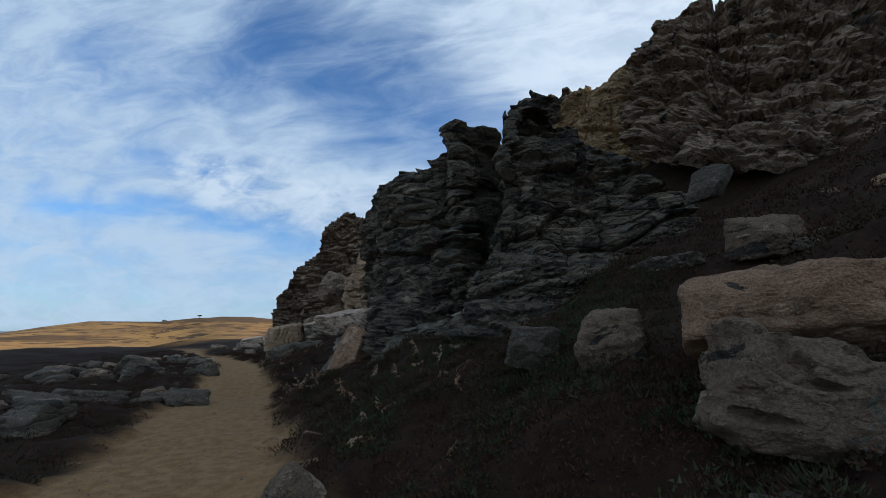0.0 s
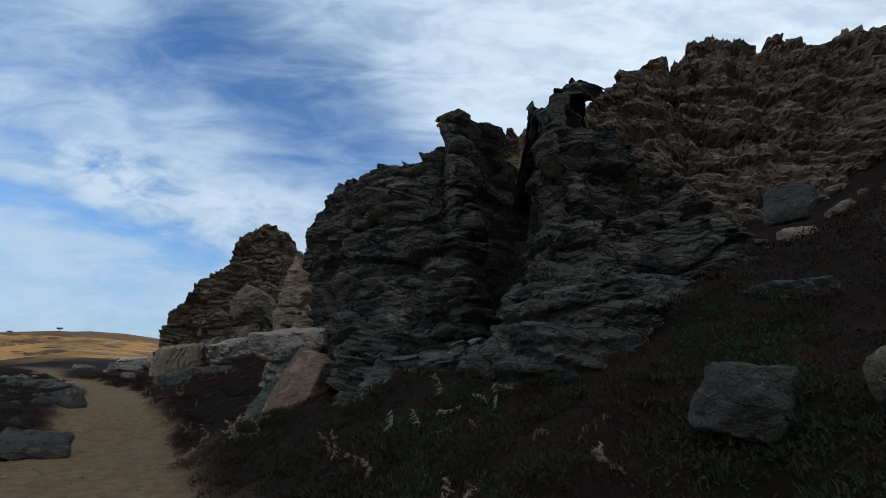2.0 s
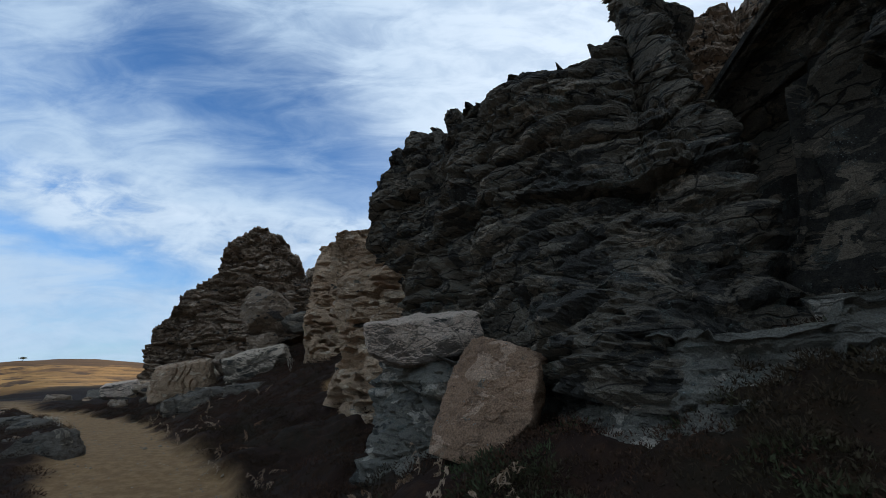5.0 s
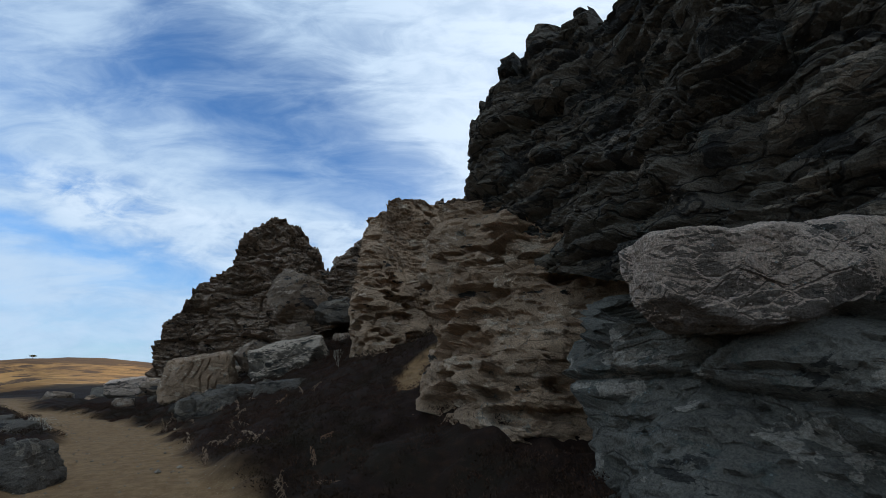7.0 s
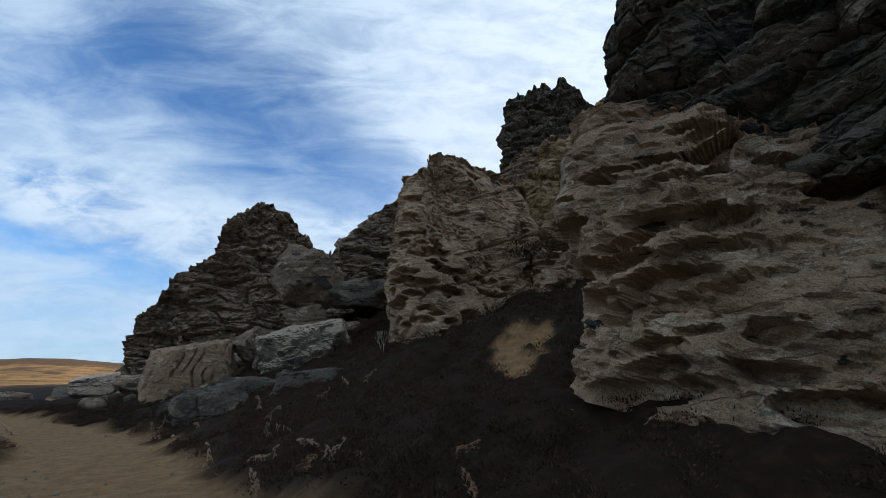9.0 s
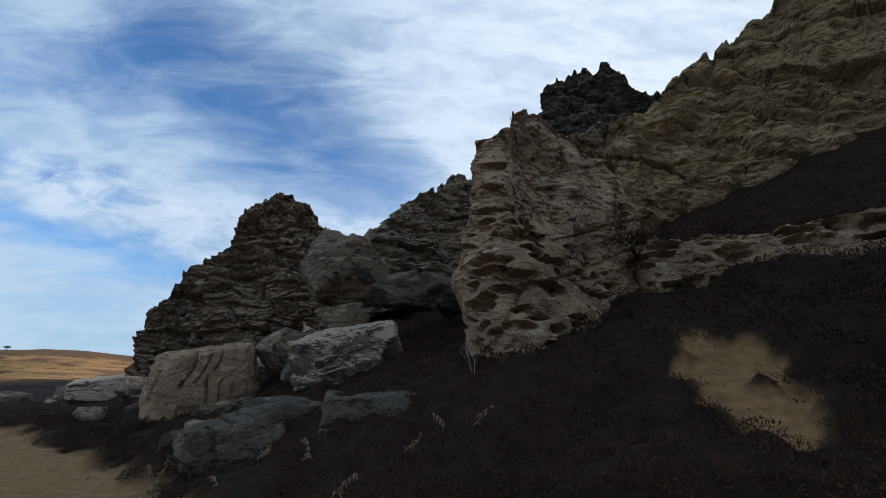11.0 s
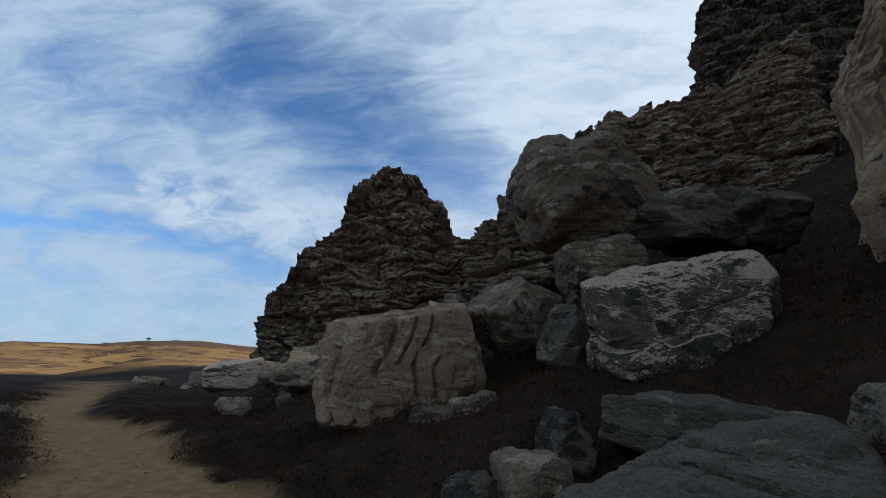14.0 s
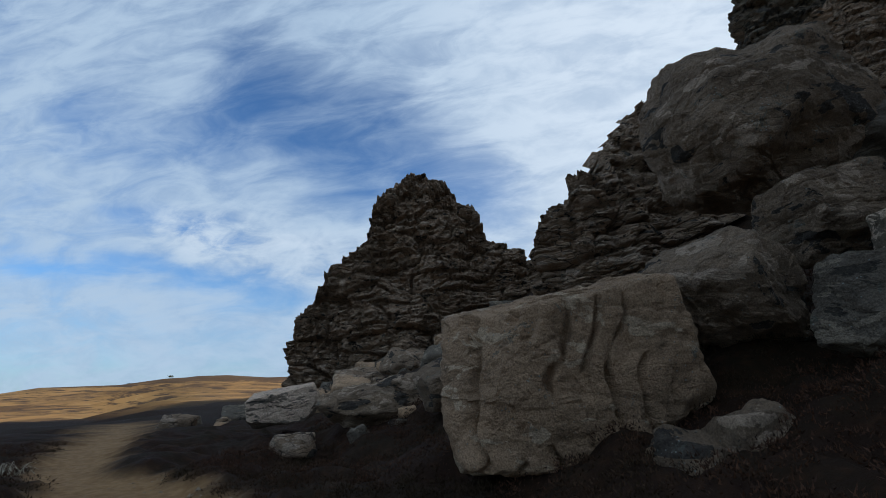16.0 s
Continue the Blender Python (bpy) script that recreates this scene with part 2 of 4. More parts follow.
ROCK_ORANGE = rock_material("rock_orange", (0.100, 0.074, 0.056), (0.44, 0.255, 0.150), (0.54, 0.345, 0.225), 1.25, 0.3, 0.05, 0.2)
ROCK_FLUTED = rock_material("rock_fluted", (0.120, 0.088, 0.060), (0.43, 0.275, 0.165), (0.51, 0.37, 0.245), 1.25, 0.45, 0.1, 0.12)
ROCK_BROWN = rock_material("rock_brown", (0.080, 0.064, 0.050), (0.270, 0.185, 0.120), (0.42, 0.305, 0.215), 0.8, 0.3, 0.15, 0.2)


def ground_material():
    m, N, b = principled("moor_ground")
    pos = N.add("ShaderNodeNewGeometry").outputs["Position"]
    path = N.add("ShaderNodeAttribute", attribute="path").outputs["Fac"]
    far = N.add("ShaderNodeAttribute", attribute="moor").outputs["Fac"]
    a, c, f = N.noise(pos, 0.8, 6, 0.6), N.noise(pos, 6.0, 6, 0.65), N.noise(pos, 45.0, 4, 0.7)
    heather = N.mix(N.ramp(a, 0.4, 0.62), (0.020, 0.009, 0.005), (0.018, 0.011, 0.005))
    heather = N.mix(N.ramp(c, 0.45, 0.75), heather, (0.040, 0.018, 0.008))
    grit = N.mix(N.ramp(c, 0.35, 0.68), (0.205, 0.112, 0.048), (0.30, 0.175, 0.080))
    grit = N.mix(N.math("MULTIPLY", N.ramp(N.voronoi(pos, 28.0), 0.32, 0.12), N.ramp(a, 0.4, 0.6, 0.15, 0.7)), grit, (0.38, 0.26, 0.14))
    grit = N.mix(N.ramp(f, 0.55, 0.75, 0, 0.5), grit, (0.10, 0.075, 0.05))
    w = N.noise(pos, 0.022, 8, 0.66, 0.6)
    st = N.add("ShaderNodeMapping")
    N.link(pos, st.inputs[0])
    st.inputs["Rotation"].default_value = (0, 0, radians(-33))
    st.inputs["Scale"].default_value = (0.6, 1.5, 1)
    w2 = N.noise(st.outputs[0], 0.085, 7, 0.7, 0.8)
    moor = N.mix(N.ramp(w, 0.42, 0.60), (0.36, 0.205, 0.072), (0.130, 0.074, 0.032))
    moor = N.mix(N.ramp(w2, 0.50, 0.60), moor, (0.072, 0.044, 0.026))
    moor = N.mix(N.ramp(w2, 0.40, 0.33), moor, (0.44, 0.28, 0.115))
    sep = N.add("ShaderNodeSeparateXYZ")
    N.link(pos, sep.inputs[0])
    # higher ground turns darker brown, its edge broken by noise
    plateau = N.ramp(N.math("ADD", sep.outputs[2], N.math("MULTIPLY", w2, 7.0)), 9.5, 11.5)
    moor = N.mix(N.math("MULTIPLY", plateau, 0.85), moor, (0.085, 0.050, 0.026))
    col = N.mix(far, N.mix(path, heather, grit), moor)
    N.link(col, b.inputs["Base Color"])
    b.inputs["Roughness"].default_value = 0.95
    b.inputs["Specular IOR Level"].default_value = 0.15
    bump(N, b, N.math("ADD", c, N.math("MULTIPLY", f, 0.4)), 0.8, 0.05)
    return m


def plant_material(name, cols, rough=0.8):
    m, N, b = principled(name)
    g = N.add("ShaderNodeNewGeometry")
    r = g.outputs["Random Per Island"]
    big = N.noise(g.outputs["Position"], 0.7, 4, 0.6)
    col = N.mix(r, cols[0], cols[1])
    col = N.mix(N.ramp(big, 0.42, 0.62), col, cols[2])
    N.link(col, b.inputs["Base Color"])
    b.inputs["Roughness"].default_value = rough
    b.inputs["Specular IOR Level"].default_value = 0.2
    return m


GROUND = ground_material()
HEATHER = plant_material("heather_sprigs", ((0.026, 0.012, 0.007), (0.092, 0.040, 0.020), (0.032, 0.019, 0.008)))
BILBERRY = plant_material("bilberry_leaves", ((0.030, 0.040, 0.014), (0.052, 0.062, 0.024), (0.052, 0.032, 0.016)))
BRACKEN = plant_material("dead_bracken", ((0.24, 0.145, 0.085), (0.38, 0.27, 0.18), (0.20, 0.105, 0.055)))
STRAW = plant_material("bleached_grass", ((0.42, 0.37, 0.29), (0.55, 0.48, 0.38), (0.35, 0.30, 0.22)))
PEBBLE = plant_material("pebbles", ((0.20, 0.15, 0.10), (0.34, 0.26, 0.17), (0.16, 0.13, 0.10)))


def water_material():
    m, N, b = principled("sea")
    b.inputs["Base Color"].default_value = (0.06, 0.13, 0.20, 1)
    b.inputs["Roughness"].default_value = 0.3
    bump(N, b, N.noise(N.add("ShaderNodeNewGeometry").outputs["Position"], 0.05, 4), 0.3, 1.0)
    return m


# ---- plan ----
TRACK = np.array([(12, -15.5, 0.55), (6.8, -8.1, 0.38), (3.6, -4.2, 0.15), (1.3, 0, 0.13), (-1.3, 4.9, -0.22), (-3.4, 8, 0.06), (-5.7, 11.8, -0.06),
                  (-7.6, 15, -0.14), (-9.0, 16.8, -0.16), (-10.9, 18.8, -0.16), (-14.4, 22.2, -0.16), (-15.9, 23.0, -0.16), (-20.0, 27.8, -0.2), (-30.0, 41, -0.5)])
WIDTH = np.array([1.25, 1.2, 1.1, 0.95, 0.9, 0.88, 0.88, 0.82, 0.7, 0.72, 0.55, 0.3, 0.7, 0.9])


def track_near(x, y):
    """Distance to the footpath's line, its height there, half width, and the point's signed side (right is positive)."""
    best, hz, hw, side = np.full(x.shape, 1e9), np.zeros(x.shape), np.ones(x.shape), np.ones(x.shape)
    for a, b, wa, wb in zip(TRACK[:-1], TRACK[1:], WIDTH[:-1], WIDTH[1:]):
        d = b - a
        t = np.clip(((x - a[0]) * d[0] + (y - a[1]) * d[1]) / (d[0] ** 2 + d[1] ** 2), 0, 1)
        dist = np.hypot(x - a[0] - t * d[0], y - a[1] - t * d[1])
        s = np.sign((x - a[0]) * d[1] - (y - a[1]) * d[0])
        near = dist < best
        best = np.where(near, dist, best)
        hz, hw, side = np.where(near, a[2] + t * d[2], hz), np.where(near, wa + t * (wb - wa), hw), np.where(near, s, side)
    return best, hz, hw, side


def rise(x, y):
    """How far up the hillside a point lies, measured square to the walk."""
    return (x - 6.8) * 0.883 + (y + 8.1) * 0.469


HILL = np.array((-277.6, 366.7))


def ground_parts(x, y):
    """Height of the ground, and how much of it is path and far moor."""
    dist, hz, hw, side = track_near(x, y)
    p = np.stack([x, y, 0 * x], 1)
    d = rise(x, y)
    k = 0.50 - 0.26 * smooth(0, 5, y) + 0.16 * smooth(9, 14, y)
    up = k * np.maximum(dist * (side > 0) - hw - 0.2, 0)
    up = np.where(side > 0, np.minimum(up, k * np.maximum(d + 1.2, 0)), 0)
    bank = np.maximum(d - 10, 0)
    up = up + 0.42 * bank * (1 - 0.6 * smooth(14, 34, y)) * smooth(-60, -25, y + 0 * x)
    # capped slope still rises unseen past the crest, enough to shade the walk
    up = np.minimum(up, 12 + 0.30 * np.maximum(d - 10, 0))
    up = up * (1 - smooth(90, 300, d)) * (1 - smooth(55, 120, y))
    # unseen rise added behind the crest to keep the sun off the pinnacle
    up = up + 13 * np.exp(-(((x - 29) / 13) ** 2 + ((y - 52) / 13) ** 2))
    down = np.where(side < 0, -0.045 * np.maximum(dist - 2, 0), 0)
    down = np.maximum(down, -5.5)
    away = smooth(8, 40, dist)
    near = hz * (1 - away)
    h = near + up + down
    mound = smooth(0.0, 0.55, dist - hw + 0.22 * fbm(p * 1.3, 3, 5))
    lumps = 0.12 + 0.16 * fbm(p * 0.9, 3, 9) + 0.07 * fbm(p * 3.4, 3, 11)
    h = h + mound * np.maximum(lumps, -0.05) * (1 - 0.0 * d) + (1 - mound) * 0.02 * fbm(p * 2.0, 4, 3)
    h = h + smooth(4, 25, dist) * 0.5 * fbm(p * 0.11, 4, 21)
    # the far hill and the flat moor before it
    rx, ry = x - HILL[0], y - HILL[1]
    rad, tan = rx * -0.605 + ry * 0.796, rx * 0.796 + ry * 0.605
    hill = smooth(-135, -55, tan) * (1 - 0.35 * smooth(40, 240, tan)) * (1 - smooth(300, 500, tan)) * smooth(-300, -40, rad) * (1 - smooth(80, 300, rad))
    h = h + hill * (12.5 + 1.6 * fbm(p * 0.012, 4, 31))
    h = h - 45 * smooth(560, 1000, np.hypot(x, y))
    path = 1 - mound
    moor = smooth(45, 70, dist) * (side < 0) + (side > 0) * smooth(60, 90, y)
    scar = np.exp(-(((x - 0.7) * 0.5 + (y - 12.3) * 0.87) ** 2 / 2.2 + ((y - 12.3) * 0.5 - (x - 0.7) * 0.87) ** 2 / 0.45) ** 2)
    scar = smooth(0.42, 0.60, scar * (0.75 + 0.42 * fbm(p * 2.6, 4, 41)))
    return h - 0.1 * scar, np.maximum(path, scar), np.clip(moor, 0, 1)


def G(x, y):
    return float(ground_parts(np.array([float(x)]), np.array([float(y)]))[0][0])


def mesh_of(name, verts, faces, mat, flat=False):
    me = bpy.data.meshes.new(name)
    verts, faces = np.asarray(verts, np.float32), np.asarray(faces, np.int32)
    n = faces.shape[1]
    me.vertices.add(len(verts))
    me.vertices.foreach_set("co", verts.ravel())
    me.loops.add(faces.size)
    me.loops.foreach_set("vertex_index", faces.ravel())
    me.polygons.add(len(faces))
    me.polygons.foreach_set("loop_start", np.arange(len(faces), dtype=np.int32) * n)
    me.polygons.foreach_set("loop_total", np.full(len(faces), n, np.int32))
    me.polygons.foreach_set("use_smooth", np.full(len(faces), not flat))
    me.materials.append(mat)
    me.update(calc_edges=True)
    me.validate()
    return me


def grid_faces(nu, nv, wrap=False):
    i, j = np.meshgrid(np.arange(nu - 1), np.arange(nv if wrap else nv - 1), indexing="ij")
    a, b = i * nv + j, i * nv + (j + 1) % nv
    return np.stack([a, a + nv, b + nv, b], -1).reshape(-1, 4)


def axis_steps(lo, hi, step, reach):
    core = np.arange(lo, hi, step)
    k = np.arange(1, 75)
    out = step * (1.13**k - 1) / 0.13
    out = out[out < reach]
    return np.concatenate([(lo - out)[::-1], core, hi + out])


def build_ground():
    xs, ys = axis_steps(-15, 13, 0.115, 3200), axis_steps(-12, 30, 0.115, 3200)
    X, Y = np.meshgrid(xs, ys, indexing="ij")
    h, path, moor = ground_parts(X.ravel(), Y.ravel())
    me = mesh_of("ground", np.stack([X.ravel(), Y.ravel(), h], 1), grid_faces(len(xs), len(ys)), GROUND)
    for key, v in (("path", path), ("moor", moor)):
        at = me.attributes.new(key, "FLOAT", "POINT")
        at.data.foreach_set("value", v.astype(np.float32))
    tagged(new("ground", me), "dark heather moor with a sandy grit footpath and sunlit far hill", "ground", kind="structure")
    a = np.linspace(0, 2 * np.pi, 97)[:-1]
    ring = np.stack([np.cos(a), np.sin(a), 0 * a], 1)
    v = np.concatenate([ring * 640 + (0, 0, -16), ring * 4600 + (0, 0, -16)])
    i = np.arange(96)
    f = np.stack([i, i + 96, (i + 1) % 96 + 96, (i + 1) % 96], 1)
    tagged(new("water", mesh_of("water", v, f, water_material())), "flat blue-grey sea on the horizon", "sea", kind="structure")


build_ground()


# ---- rock ----
def strata(p, along, amp, th, seed, dip=0.06):
    """How far beds of rock stand proud at the points p: ledges, blocks between joints, and open bedding cracks."""
    zz = p[:, 2] + dip * along + 0.30 * fbm(p * np.array((0.35, 0.35, 0.12)), 3, seed)
    out = 0
    for k, (t, a, w) in enumerate(((th, 1.0, 1.9), (th * 0.36, 0.42, 0.8), (th * 0.13, 0.17, 0.45))):
        L = zz / t + 0.35 * vnoise(np.stack([along * 0.15, zz / t * 0.5, 0 * zz + k], 1), seed + 3)
        li, fr = np.floor(L), L - np.floor(L)
        cell = np.floor(along / (w * th / 0.8) + 3 * hsh(li, np.full(len(p), seed + 5 + k)) + 0.5 * vnoise(np.stack([along, li, 0 * li], 1), seed + 8))
        block = hsh(li, cell, np.full(len(p), seed + 7 + k)) - 0.5
        bed = hsh(li, np.full(len(p), seed + 11 + k)) - 0.5
        wob = vnoise(np.stack([along * 0.6, li * 3.1, 0 * li], 1), seed + 13 + k)
        rnd = -0.45 * (2 * np.abs(fr - 0.45)) ** 3
        gap = np.exp(-((fr / 0.075) ** 2)) * (0.35 + 0.65 * smooth(-0.2, 0.4, vnoise(np.stack([along * 0.5, li * 1.7, 0 * li + 4], 1), seed + 17 + k)))
        out = out + a * (0.45 * block + 0.5 * bed + 0.35 * wob + rnd - 1.15 * gap)
    return amp * out


def blocks(p, size, amp, seed, flat=0.45):
    """Joint-bound blocks that stand proud or lie back by chance, with open joints."""
    sc = size * np.array((1.0, 1.0, flat))
    q = p / sc + 0.22 * np.stack([fbm(p / size * 0.8, 2, seed + n) for n in range(3)], 1)
    d1, d2, cid = cells(q, seed)
    tilt = (hsh(np.floor(cid * 9999), np.full(len(p), 5)) - 0.5) * (q[:, 2] - np.floor(q[:, 2]) - 0.5)
    return amp * (1.5 * (cid - 0.5) - 0.8 * smooth(0.11, 0.0, d2 - d1) + 0.9 * tilt)


def tafoni(p, size, depth, seed, cover=0.0):
    """Hollows that wind and salt have eaten into soft sandstone, drawn out along the bedding."""
    q = p / (size * np.array((1.55, 1.55, 0.46)))
    q = q + 0.35 * np.stack([fbm(q * 0.9, 2, seed + n) for n in range(3)], 1)
    d1, d2, cid = cells(q, seed)
    r = 0.20 + 0.42 * cid
    on = smooth(-0.15 - cover, 0.15 - cover, fbm(p * 0.45, 3, seed + 40))
    return -depth * smooth(r, r * 0.84, d1) * on * (0.5 + 0.8 * cid)


def crag(name, label, stations, mat, seed, step=0.07, amp=0.30, th=0.8, taf=0.0, taf_size=0.5, cover=0.0, ragged=0.5, lump=0.3, dip=0.06, overhang=0.0, beds=0.75, block=1.0, into=None):
    """A rock wall along a plan line. A station: foot x and y, foot and top height, how far the top leans back, thickness."""
    st = np.array(stations, float)
    seg = np.r_[0, np.cumsum(np.hypot(*np.diff(st[:, :2], axis=0).T))]
    nu = max(int(seg[-1] / step), 12)
    s = np.linspace(0, seg[-1], nu)
    C = np.stack([np.interp(s, seg, st[:, k]) for k in range(6)], 1)
    ker = np.hanning(max(int(0.9 / step) | 1, 5))
    ker /= ker.sum()
    pad = len(ker) // 2
    for k in range(6):
        line = np.pad(C[:, k], pad, mode="reflect", reflect_type="odd")
        C[:, k] = np.convolve(line, ker, "valid")
    tx, ty = np.gradient(C[:, 0]), np.gradient(C[:, 1])
    ln = np.hypot(tx, ty) + 1e-9
    wide = np.hanning(max(int(2.2 / step) | 1, 5))
    wide /= wide.sum()
    inx, iny = (np.convolve(np.pad(v, len(wide) // 2, mode="edge"), wide, "valid") for v in (ty / ln, -tx / ln))   # into the hill
    il = np.hypot(inx, iny) + 1e-9
    inx, iny = inx / il, iny / il
    deep = Vector(into or (float(inx.mean()), float(iny.mean()))).normalized()
    top = C[:, 3] + ragged * (fbm(np.stack([s * 0.7, 0 * s, 0 * s], 1), 4, seed + 50) * 0.7
                              + (hsh(np.floor(s / 0.55 + vnoise(np.stack([s, 0 * s, 0 * s], 1), seed)), np.full(nu, seed + 60)) - 0.6) * 0.8)
    top = np.maximum(top, C[:, 2] + 0.4)
    hgt = float(np.max(top - C[:, 2])) + 0.6
    nf, nt, nb = max(int(hgt / step), 8), max(int(np.max(C[:, 5]) / (step * 2.2)), 6), 8
    fr = np.linspace(0, 1, nf)
    prof = np.concatenate([np.stack([fr, 0 * fr], 1), np.stack([np.ones(nt), np.linspace(0, 1, nt + 1)[1:]], 1), np.stack([np.linspace(1, 0, nb + 1)[1:], np.ones(nb)], 1)])
    nv = len(prof)
    S, V = np.repeat(np.arange(nu), nv), np.tile(np.arange(nv), nu)
    f, b = prof[V, 0], prof[V, 1]
    z0 = C[S, 2] - 0.6
    z = z0 + f * (top[S] - z0)
    e = np.minimum(s, seg[-1] - s)[S]
    rnd = 1 - np.sqrt(np.clip(1 - (1 - np.clip(e / (0.30 * C[S, 5]), 0, 1)) ** 2, 0, 1))
    off = C[S, 4] * f**1.3 + 0.5 * C[S, 5] * rnd * (b == 0) + 0.18 * np.maximum(f - 0.86, 0) / 0.14 * (b == 0)
    off = off - overhang * np.sin(np.pi * np.clip(f, 0, 1)) * (b == 0)
    off = off + 0.5 * C[S, 5] * rnd * (b > 0)
    back = b * np.maximum(C[S, 5] * (1 - rnd), 0.04)
    P = np.stack([C[S, 0] + inx[S] * off + deep.x * back, C[S, 1] + iny[S] * off + deep.y * back, z], 1)
    along = s[S]
    Q = P + np.outer(along * dip, (0, 0, 1.0))
    disp = beds * strata(P, along, amp, th, seed, dip) + lump * fbm(P * 0.5, 4, seed + 70) + 0.12 * lump * fbm(P * 2.8, 3, seed + 71)
    disp = disp + blocks(Q, 2.6 * th, 0.85 * amp * block, seed + 30, 0.36) + blocks(Q, 1.0 * th, 0.30 * amp * block, seed + 31, 0.30) + blocks(Q, 0.34 * th, 0.09 * amp * block, seed + 32, 0.34)
    if taf:
        disp = disp + tafoni(P, taf_size, taf, seed + 80, cover) + tafoni(P, taf_size * 0.36, taf * 0.2, seed + 85, cover + 0.05)
    front = (b == 0)
    w = np.where(front, 1.0, 0.9)
    turn = np.where(along < seg[-1] / 2, -1.0, 1.0) * np.sqrt(np.clip(rnd, 0, 1)) * 0.8
    P[:, 0] += (turn * (tx / ln)[S] - inx[S] * (1 - 0.5 * np.abs(turn))) * disp * w
    P[:, 1] += (turn * (ty / ln)[S] - iny[S] * (1 - 0.5 * np.abs(turn))) * disp * w
    P[:, 2] += np.where(front, 0.12 * disp, 0.45 * disp - 0.5 * b * (f > 0.99) - 0.2 * b)
    faces = grid_faces(nu, nv)
    caps_a, caps_b = np.arange(nv), np.arange(nv) + (nu - 1) * nv
    ca, cb = P[caps_a].mean(0), P[caps_b].mean(0)
    V2 = np.concatenate([P, [ca, cb]])
    ia, ib = len(P), len(P) + 1
    tri_a = np.stack([caps_a[1:], caps_a[:-1], np.full(nv - 1, ia), np.full(nv - 1, ia)], 1)
    tri_b = np.stack([caps_b[:-1], caps_b[1:], np.full(nv - 1, ib), np.full(nv - 1, ib)], 1)
    whole = tagged(new(name), label, "rock outcrop")
    tri_a, tri_b = tri_a[:, :3], tri_b[:, :3]
    su, fv = np.divmod(np.arange(len(faces)), nv - 1)
    n_part = max(int(round(seg[-1] / 3.2)), 1)
    for k in range(n_part + 1):
        # the face in upright stretches, then the crest and back
        pick = faces[(fv >= nf) if k == n_part else (fv < nf) & (su * n_part // (nu - 1) == k)]
        pick = [tuple(q) for q in pick.tolist()]
        if k == n_part:
            pick += [tuple(t) for t in tri_a.tolist()] + [tuple(t) for t in tri_b.tolist()]
        used = np.unique(np.concatenate([np.array(q) for q in pick]))
        back = np.full(len(V2), -1)
        back[used] = np.arange(len(used))
        me = bpy.data.meshes.new(name)
        me.from_pydata(V2[used].tolist(), [], [tuple(back[list(q)].tolist()) for q in pick])
        me.materials.append(mat)
        me.update()
        ob = new("crest" if k == n_part else "buttress", me)
        ob.parent = whole
    return whole


def icosphere(n):
    bm = bmesh.new()
    bmesh.ops.create_icosphere(bm, subdivisions=n, radius=1)
    v = np.array([x.co[:] for x in bm.verts])
    f = np.array([[x.index for x in q.verts] for q in bm.faces])
    bm.free()
    return v, f


ICO = {n: icosphere(n) for n in (4, 5, 6, 7)}


def stone(name, size, seed, mat, detail=5, cuts=13, rough=0.10, bed=0.0, taf=0.0, flute=0.0, soft=34.0):
    """A block of stone: a body cut by random planes with worn edges, then weathered."""
    rnd = np.random.RandomState(seed)
    d, f = ICO[detail]
    n = rnd.normal(size=(cuts, 3))
    n /= np.linalg.norm(n, axis=1)[:, None]
    n = np.concatenate([n, [(0, 0, 1), (0, 0, -1), (1, 0, 0.1), (-1, 0.1, 0), (0.1, 1, 0), (0, -1, 0.15)]])
    n /= np.linalg.norm(n, axis=1)[:, None]
    h = np.r_[rnd.uniform(0.78, 1.12, cuts), rnd.uniform(0.80, 0.98, 6)]
    inv = np.maximum(d @ n.T, 0) / h
    r = 1 / (inv**soft).sum(1) ** (1 / soft)
    P = d * r[:, None] * np.array(size)
    big = float(np.mean(size))
    q = P / big + rnd.uniform(-50, 50, 3)
    disp = rough * (0.9 * fbm(q * 1.3, 3, seed) + 0.45 * fbm(q * 4.5, 4, seed + 3))
    e1, e2, cid = cells(q * 1.5, seed + 9)
    disp = disp + rough * 0.6 * (cid - 0.5)
    disp = disp * big + blocks(P + seed * 3.1, 0.9 * big + 0.15, 0.018 * big, seed + 15, 0.6) + blocks(P + seed * 1.7, 0.22, 0.009, seed + 16, 0.6)
    P = P + d * disp[:, None]
    if bed:
        P = P + d * strata(P * 1.0 + (7.7, 1.3, seed % 7), P[:, 0] + P[:, 1] * 0.6, bed, 0.5, seed)[:, None]
    if taf:
        P = P + d * tafoni(P + seed, 0.42, taf, seed, 0.1)[:, None]
    if flute:
        # rills that run down the face, here and there broken off into pits
        lane = 9.5 * (P[:, 0] + 0.5 * P[:, 1] - 0.28 * P[:, 2]) + 1.6 * fbm(P * 1.1, 3, seed)
        on = smooth(-0.25, 0.25, fbm(P * np.array((2.0, 2.0, 1.0)), 3, seed + 2))
        P = P - d * (flute * smooth(0.55, 0.0, np.abs(np.sin(lane))) * on)[:, None]
    return mesh_of(name, P, f, mat, detail >= 5)


def boulder(label, at, size, turn, seed, mat, category="boulder", name="boulder", **kw):
    ob = new(name, stone(name, size, seed, mat, **kw))
    ob.matrix_world = pose(*at, *turn)
    return tagged(ob, label, category)


